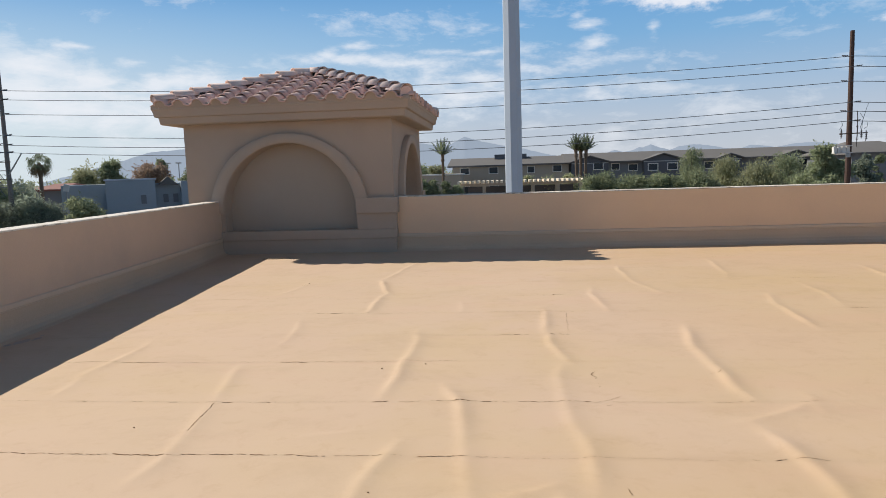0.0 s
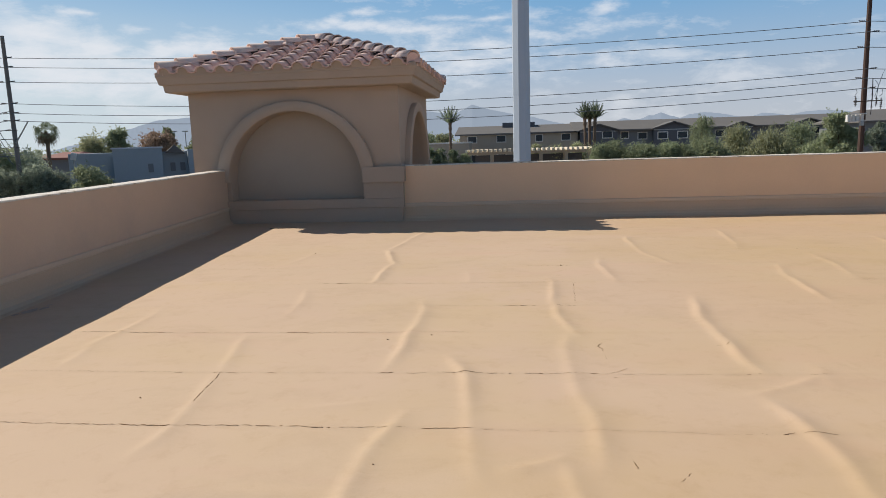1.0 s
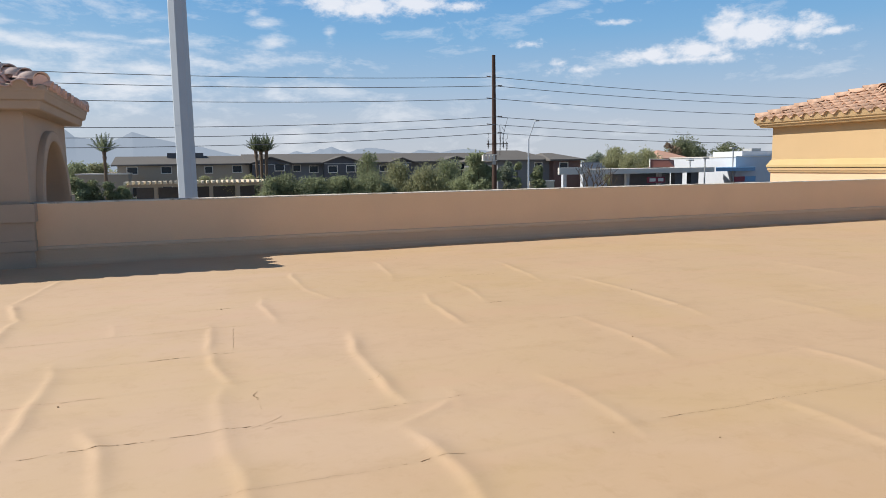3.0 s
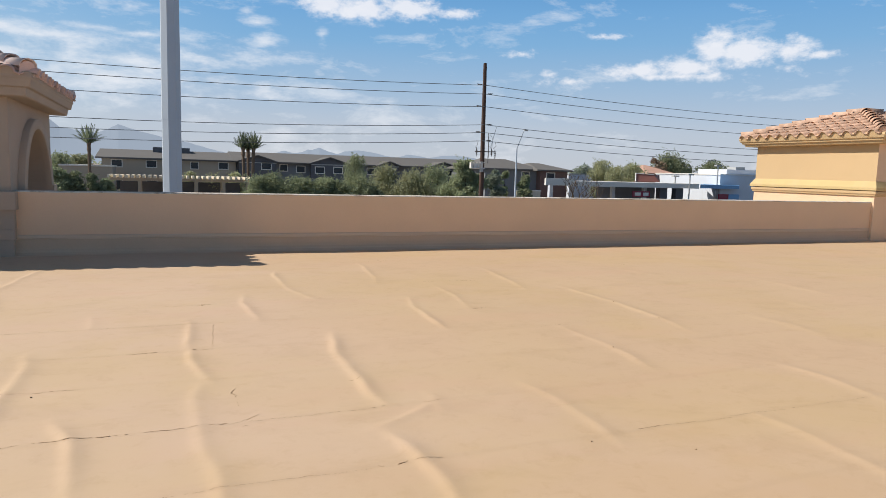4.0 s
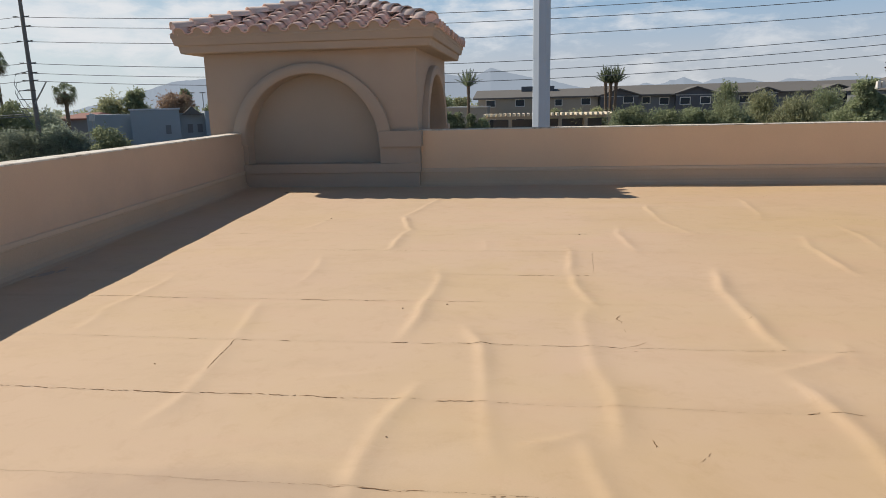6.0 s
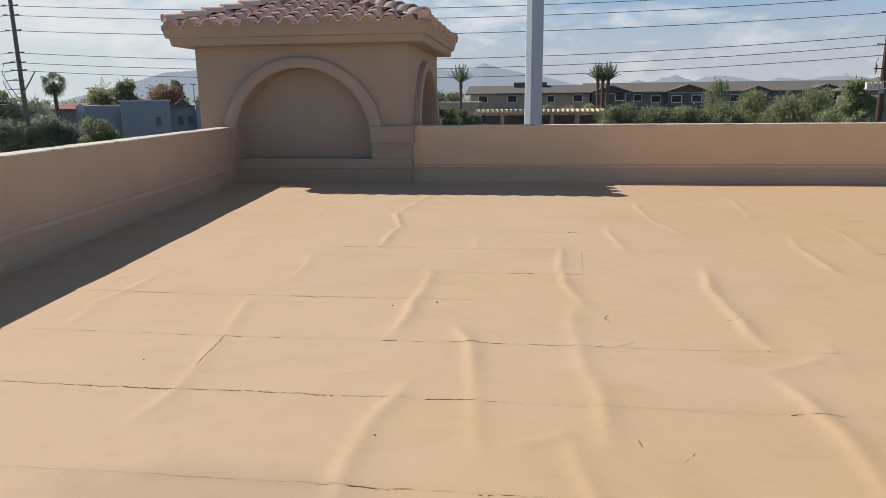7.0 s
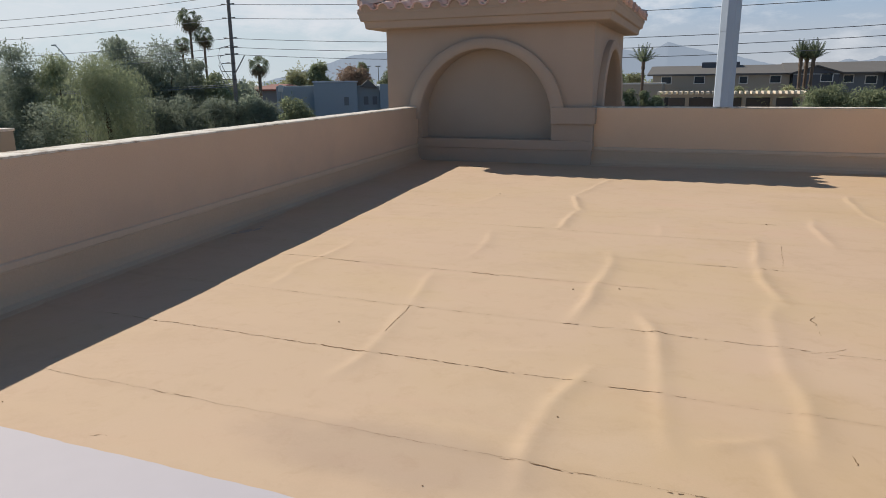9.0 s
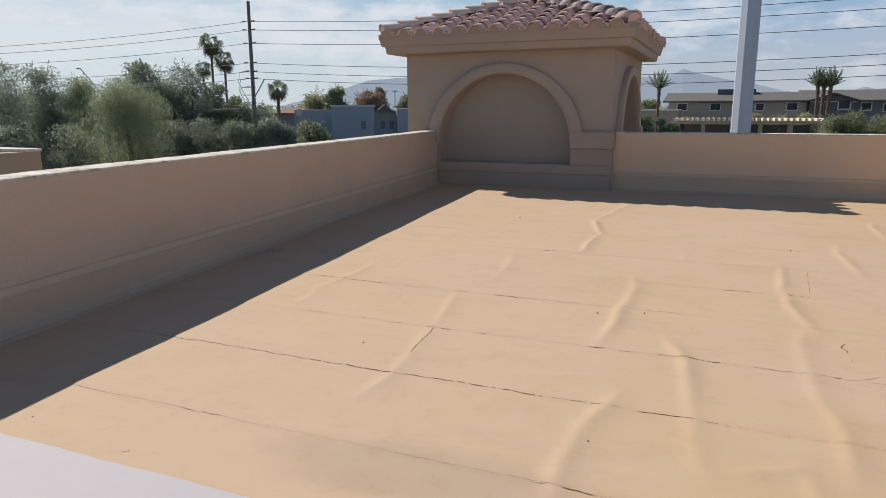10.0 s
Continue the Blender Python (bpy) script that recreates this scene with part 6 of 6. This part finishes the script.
part("porch_roof", bm, M_SHINGLE, bl, "small dark gabled porch roof", place=place)
for f0 in (0.36, 0.60, 0.71):
    for z0 in (0.25,):
        off = 0 if f0 < 0.5 else 1.4
        bm = bmesh.new()
        box(bm, L * f0, L * f0 + 0.4, off - 0.08, off + 0.02, z0 - 0.45, z0 + 0.25)
        # grey instead of dark glass, haze put into the colour
        part("window", bm, M_GREYWALL, bl, place=place)
rr = thing("house", 0, 0, 0, "low house with red tiled roof", "house")
hx, hy = spot(-35.6, 86)
part("wall", one_box(hx - 1.6, hx + 1.6, hy, hy + 6, GROUND, 1.02), M_GREYWALL, rr)
part("roof", hip_roof(bmesh.new(), hx - 1.6, hx + 1.6, hy, hy + 6, 1.05, 1.65, 0.5, 0.6), M_REDTILE, rr)

sx, sy = spot(-34.5, 60)
sb = thing("sign_box", sx, sy, GROUND, "small tilted white sign box on a thin post", "sign")
part("post", tube(bmesh.new(), [(0, 0, 0), (0, 0, height(-0.5, 60) - GROUND)], 0.05, 6), M_GREY, sb)
part("panel", one_box(-0.2, 0.2, -0.08, 0.08, -0.27, 0.3, 0.03), M_TRIM, sb, place=pose(0, 0, height(-0.3, 60) - GROUND, 0, 12, 25))

# another wing of our own building beyond the west parapet
wx, wy = spot(-54.5, 14.5)
wing = thing("roof_wing", 0, 0, 0, "dull khaki stucco parapet corner of another wing", "wall")
wz = height(-2.66, 14.5)
part("wall", one_box(wx - 7, wx, wy, wy + 0.3, GROUND, wz - 0.05), M_KHAKI, wing)
part("wall", one_box(wx - 0.3, wx, wy - 6, wy - 0.001, GROUND, wz - 0.05), M_KHAKI, wing)
part("wall_cap", one_box(wx - 7, wx + 0.02, wy - 0.02, wy + 0.32, wz - 0.05, wz, 0.01), M_CAP, wing, "pale wall cap")

# ---------------------------------------------------------------- poles, cables, lamps
POLE_TURN = 27.5
steel = thing("transmission_pole", 0.82, 36.0, GROUND, "tall faceted grey steel transmission pole", "pole")
bm = tube(bmesh.new(), [(0, 0, 0), (0, 0, 9.2)], [0.475, 0.455], 8)
part("lower_shaft", bm, M_STEEL, steel, place=pose(0, 0, 0, 0, 0, POLE_TURN))
bm = tube(bmesh.new(), [(0, 0, 8.0), (0, 0, 30)], [0.468, 0.37], 8)
part("upper_shaft", bm, M_STEEL, steel, place=pose(0, 0, 0, 0, 0, POLE_TURN))
part("flange", tube(bmesh.new(), [(0, 0, 0), (0, 0, 0.08)], [0.7, 0.7], 12), M_STEEL, steel)

PXR, PYR = spot(25.4, 46)
PXL, PYL = spot(-38.0, 52)
Z_R = (7.42, 6.85, 6.02, 4.84, 4.33, 3.78)
Z_L = (7.60, 7.03, 6.12, 4.78, 4.18, 3.70)


def insulator(parent, x, z, side):
    bm = bmesh.new()
    tube(bm, [(x, -0.1, z), (x + side * 0.45, -0.1, z + 0.06)], [0.025, 0.02], 6)
    for k in range(3):
        s = 0.16 + 0.1 * k
        tube(bm, [(x + side * s, -0.1, z + 0.02), (x + side * (s + 0.03), -0.1, z + 0.025)], [0.05, 0.05], 8)
    part("insulator", bm, M_INSUL, parent)


pr = thing("utility_pole", PXR, PYR, GROUND, "brown wooden utility pole with hanging equipment", "utility pole", "utility poles")
hgt = height(9.0, 46) - GROUND
part("shaft", tube(bmesh.new(), [(0, 0, 0), (0.02, 0, hgt / 2), (0, 0, hgt)], [0.18, 0.15, 0.115], 10), M_WOOD, pr)
for k, z in enumerate(Z_R):
    insulator(pr, 0.12 if k % 2 else -0.12, z - GROUND, 1 if k % 2 else -1)
bm = bmesh.new()
box(bm, -0.92, 0.06, -0.35, 0.0, 6.14, 6.19)
box(bm, -0.92, 0.06, -0.35, -0.30, 6.54, 6.59)
for s in range(4):
    box(bm, -0.93 + 0.235 * s, -0.75 + 0.235 * s, -0.3, -0.06, 6.19, 6.53, 0.015)
part("capacitor_rack", bm, M_TRIM, pr, "pale rack of upright cans")
part("equipment_box", one_box(-0.26, -0.05, -0.4, -0.2, 5.9, 6.13, 0.02), M_GREY, pr, "small grey steel box")
part("crossarm", tube(bmesh.new(), [(-0.6, -0.15, 7.25), (0.95, -0.15, 7.28)], 0.035, 6), M_WOOD, pr)
for s, z0, z1 in ((-0.52, 7.55, 6.95), (0.34, 8.5, 6.5), (0.58, 7.5, 6.95), (0.84, 7.42, 6.8)):
    bm = tube(bmesh.new(), [(s, -0.2, z0), (s + 0.03, -0.2, (z0 + z1) / 2), (s, -0.2, z1)], [0.022, 0.03, 0.018], 7)
    for q in range(4):
        zz = z1 + (z0 - z1) * (0.2 + 0.18 * q)
        tube(bm, [(s + 0.015, -0.2, zz), (s + 0.015, -0.2, zz + 0.04)], [0.065, 0.065], 8)
    part("arrester", bm, M_INSUL, pr)
for a, z0, c in ((-0.5, 8.0, -0.62), (0.95, 8.95, 0.5), (0.9, 7.9, 0.72), (0.5, 8.4, 0.6)):
    bm = tube(bmesh.new(), [(a, -0.15, z0), ((a + c) / 2 + 0.12, -0.18, z0 - 0.25), (c, -0.2, 7.5)], 0.014, 5)
    part("lead", bm, M_WIRE, pr)

pl = thing("utility_pole", PXL, PYL, GROUND, "grey weathered wooden utility pole with drop leads", "utility pole", "utility poles")
hgt = height(8.1, 52) - GROUND
part("shaft", tube(bmesh.new(), [(0.0, 0, 0), (0.0, 0, hgt / 2), (0, 0, hgt)], [0.16, 0.14, 0.11], 10), M_WOOD_GREY, pl)
for k, z in enumerate(Z_L):
    insulator(pl, 0.12, z - GROUND, 1)
    insulator(pl, -0.12, z - GROUND, -1)
for k in range(3):
    z = 8.2 - 0.55 * k
    bm = bmesh.new()
    tube(bm, [(0.0, -0.15, z + 0.3), (-0.9, -0.2, z + 0.15), (-1.1, -0.2, z - 0.5), (-0.7, -0.2, z - 1.3), (-0.2, -0.2, z - 2.0)], 0.022, 5)
    part("lead", bm, M_WIRE, pl)
    part("bracket", tube(bmesh.new(), [(-0.9, -0.1, z - 0.9), (0.3, -0.1, z - 0.9)], 0.03, 6), M_INSUL, pl)
bm = tube(bmesh.new(), [(0.1, -0.1, 6.5), (0.8, -0.3, 7.2), (1.4, -0.5, 7.8)], [0.05, 0.045, 0.04], 6)
part("lamp_arm", bm, M_GREY, pl, "slanting grey lamp arm")


def cable(a, b, sag, r=0.019):
    pts = []
    for k in range(33):
        s = k / 32
        pts.append((a[0] + (b[0] - a[0]) * s, a[1] + (b[1] - a[1]) * s, a[2] + (b[2] - a[2]) * s - 4 * sag * s * (1 - s)))
    ob = part("cable", tube(bmesh.new(), pts, r, 5), M_WIRE)
    return tagged(ob, "dark overhead cable strung between utility poles", "cable", "overhead cables")


for k in range(6):
    off = -0.15
    cable((PXL, PYL + off, Z_L[k]), (PXR, PYR + off, Z_R[k]), 0.68 if k < 3 else 0.85)
    cable((PXR, PYR + off, Z_R[k]), (PXR + 54, PYR + 1 + off, Z_R[k] + 0.1), 0.75)
    cable((PXL - 56, PYL - 1.5 + off, Z_L[k] + 0.1), (PXL, PYL + off, Z_L[k]), 0.9)
cable((PXL - 40, PYL + 6, 0.9), (PXL, PYL, 1.5), 0.2, 0.03)
cable((PXL - 40, PYL + 6, 1.1), (PXL, PYL, 1.65), 0.2, 0.02)
for xx in (PXR + 54, PXL - 56):
    p = thing("utility_pole", xx, PYR + (1 if xx > 0 else -1.5), GROUND, "wooden utility pole further along the street", "utility pole", "utility poles")
    part("shaft", tube(bmesh.new(), [(0, 0, 0), (0, 0, 13)], [0.2, 0.14], 10), M_WOOD_GREY, p)


def street_lamp(bearing, d, knee_el, tip_bearing, tip_el, label):
    x, y = spot(bearing, d)
    t = thing("street_lamp", x, y, GROUND, label, "street lamp", "street lamps")
    zk, zt = height(knee_el, d) - GROUND, height(tip_el, d) - GROUND
    tx, ty = spot(tip_bearing, d)
    part("post", tube(bmesh.new(), [(0, 0, 0), (0, 0, zk)], [0.08, 0.06], 10), M_STEEL, t)
    part("arm", tube(bmesh.new(), [(0, 0, zk), (tx - x, ty - y, zt)], [0.045, 0.035], 8), M_STEEL, t)
    s = 1 if tx > x else -1
    part("lamp_head", one_box(min(0, s * 0.34), max(0, s * 0.34), -0.1, 0.1, -0.05, 0.05, 0.03), M_GREY, t, place=pose(tx - x, ty - y, zt))
    return t


street_lamp(28.22, 55, 2.18, 28.75, 3.68, "grey street lamp with slanting arm")
street_lamp(-48.9, 62, 1.2, -50.1, 2.9, "grey street lamp with slanting arm")
for b, d, e in ((-32.6, 110, 0.9), (-31.9, 112, 0.85), (-27.4, 115, 1.35), (-26.6, 115, 1.35), (42.0, 80, 0.35), (40.9, 82, 0.2), (44.0, 84, 1.1)):
    x, y = spot(b, d)
    t = thing("lamp_post", x, y, GROUND, "thin distant car park lamp post", "lamp post", "car park lamp posts")
    z = height(e, d) - GROUND
    part("post", tube(bmesh.new(), [(0, 0, 0), (0, 0, z)], [0.09, 0.07], 8), M_GREY, t)
    part("lamp_head", one_box(-0.4, 0.4, -0.2, 0.2, z - 0.05, z + 0.12, 0.03), M_GREY, t)

# ---------------------------------------------------------------- mountains on the horizon
def range_of_hills(name, r, ridge, label, rough=0.05):
    """A range whose ridge follows bearings and heights in degrees, with spurs running down towards the plain."""
    bm = bmesh.new()
    b0, b1 = ridge[0][0], ridge[-1][0]
    at, tops = np.array([p[0] for p in ridge]), np.array([p[1] for p in ridge])
    rows = []
    n = int((b1 - b0) * 14)
    for i in range(n + 1):
        b = b0 + (b1 - b0) * i / n
        e = float(np.interp(b, at, tops))
        fine = rough * (noise.noise(Vector((b * 1.3, r * 0.01, 0))) + 0.7 * noise.noise(Vector((b * 3.7, r * 0.02, 5))))
        row = []
        for s in range(13):
            f = s / 12
            rr = r * (0.80 + 0.20 * f)
            x, y = spot(b, rr)
            spur = 10 * f * (1 - f) * noise.noise(Vector((b * 0.7, f * 2, r * 0.01)))
            row.append(bm.verts.new((x, y, EYE[2] + (r * math.tan(radians(max(0.05, e + fine * f ** 4))) + 6) * f ** 1.3 - 6 + spur)))
        rows.append(row)
    for a, b in zip(rows, rows[1:]):
        for k in range(12):
            bm.faces.new((a[k], b[k], b[k + 1], a[k + 1]))
    bmesh.ops.recalc_face_normals(bm, faces=bm.faces[:])
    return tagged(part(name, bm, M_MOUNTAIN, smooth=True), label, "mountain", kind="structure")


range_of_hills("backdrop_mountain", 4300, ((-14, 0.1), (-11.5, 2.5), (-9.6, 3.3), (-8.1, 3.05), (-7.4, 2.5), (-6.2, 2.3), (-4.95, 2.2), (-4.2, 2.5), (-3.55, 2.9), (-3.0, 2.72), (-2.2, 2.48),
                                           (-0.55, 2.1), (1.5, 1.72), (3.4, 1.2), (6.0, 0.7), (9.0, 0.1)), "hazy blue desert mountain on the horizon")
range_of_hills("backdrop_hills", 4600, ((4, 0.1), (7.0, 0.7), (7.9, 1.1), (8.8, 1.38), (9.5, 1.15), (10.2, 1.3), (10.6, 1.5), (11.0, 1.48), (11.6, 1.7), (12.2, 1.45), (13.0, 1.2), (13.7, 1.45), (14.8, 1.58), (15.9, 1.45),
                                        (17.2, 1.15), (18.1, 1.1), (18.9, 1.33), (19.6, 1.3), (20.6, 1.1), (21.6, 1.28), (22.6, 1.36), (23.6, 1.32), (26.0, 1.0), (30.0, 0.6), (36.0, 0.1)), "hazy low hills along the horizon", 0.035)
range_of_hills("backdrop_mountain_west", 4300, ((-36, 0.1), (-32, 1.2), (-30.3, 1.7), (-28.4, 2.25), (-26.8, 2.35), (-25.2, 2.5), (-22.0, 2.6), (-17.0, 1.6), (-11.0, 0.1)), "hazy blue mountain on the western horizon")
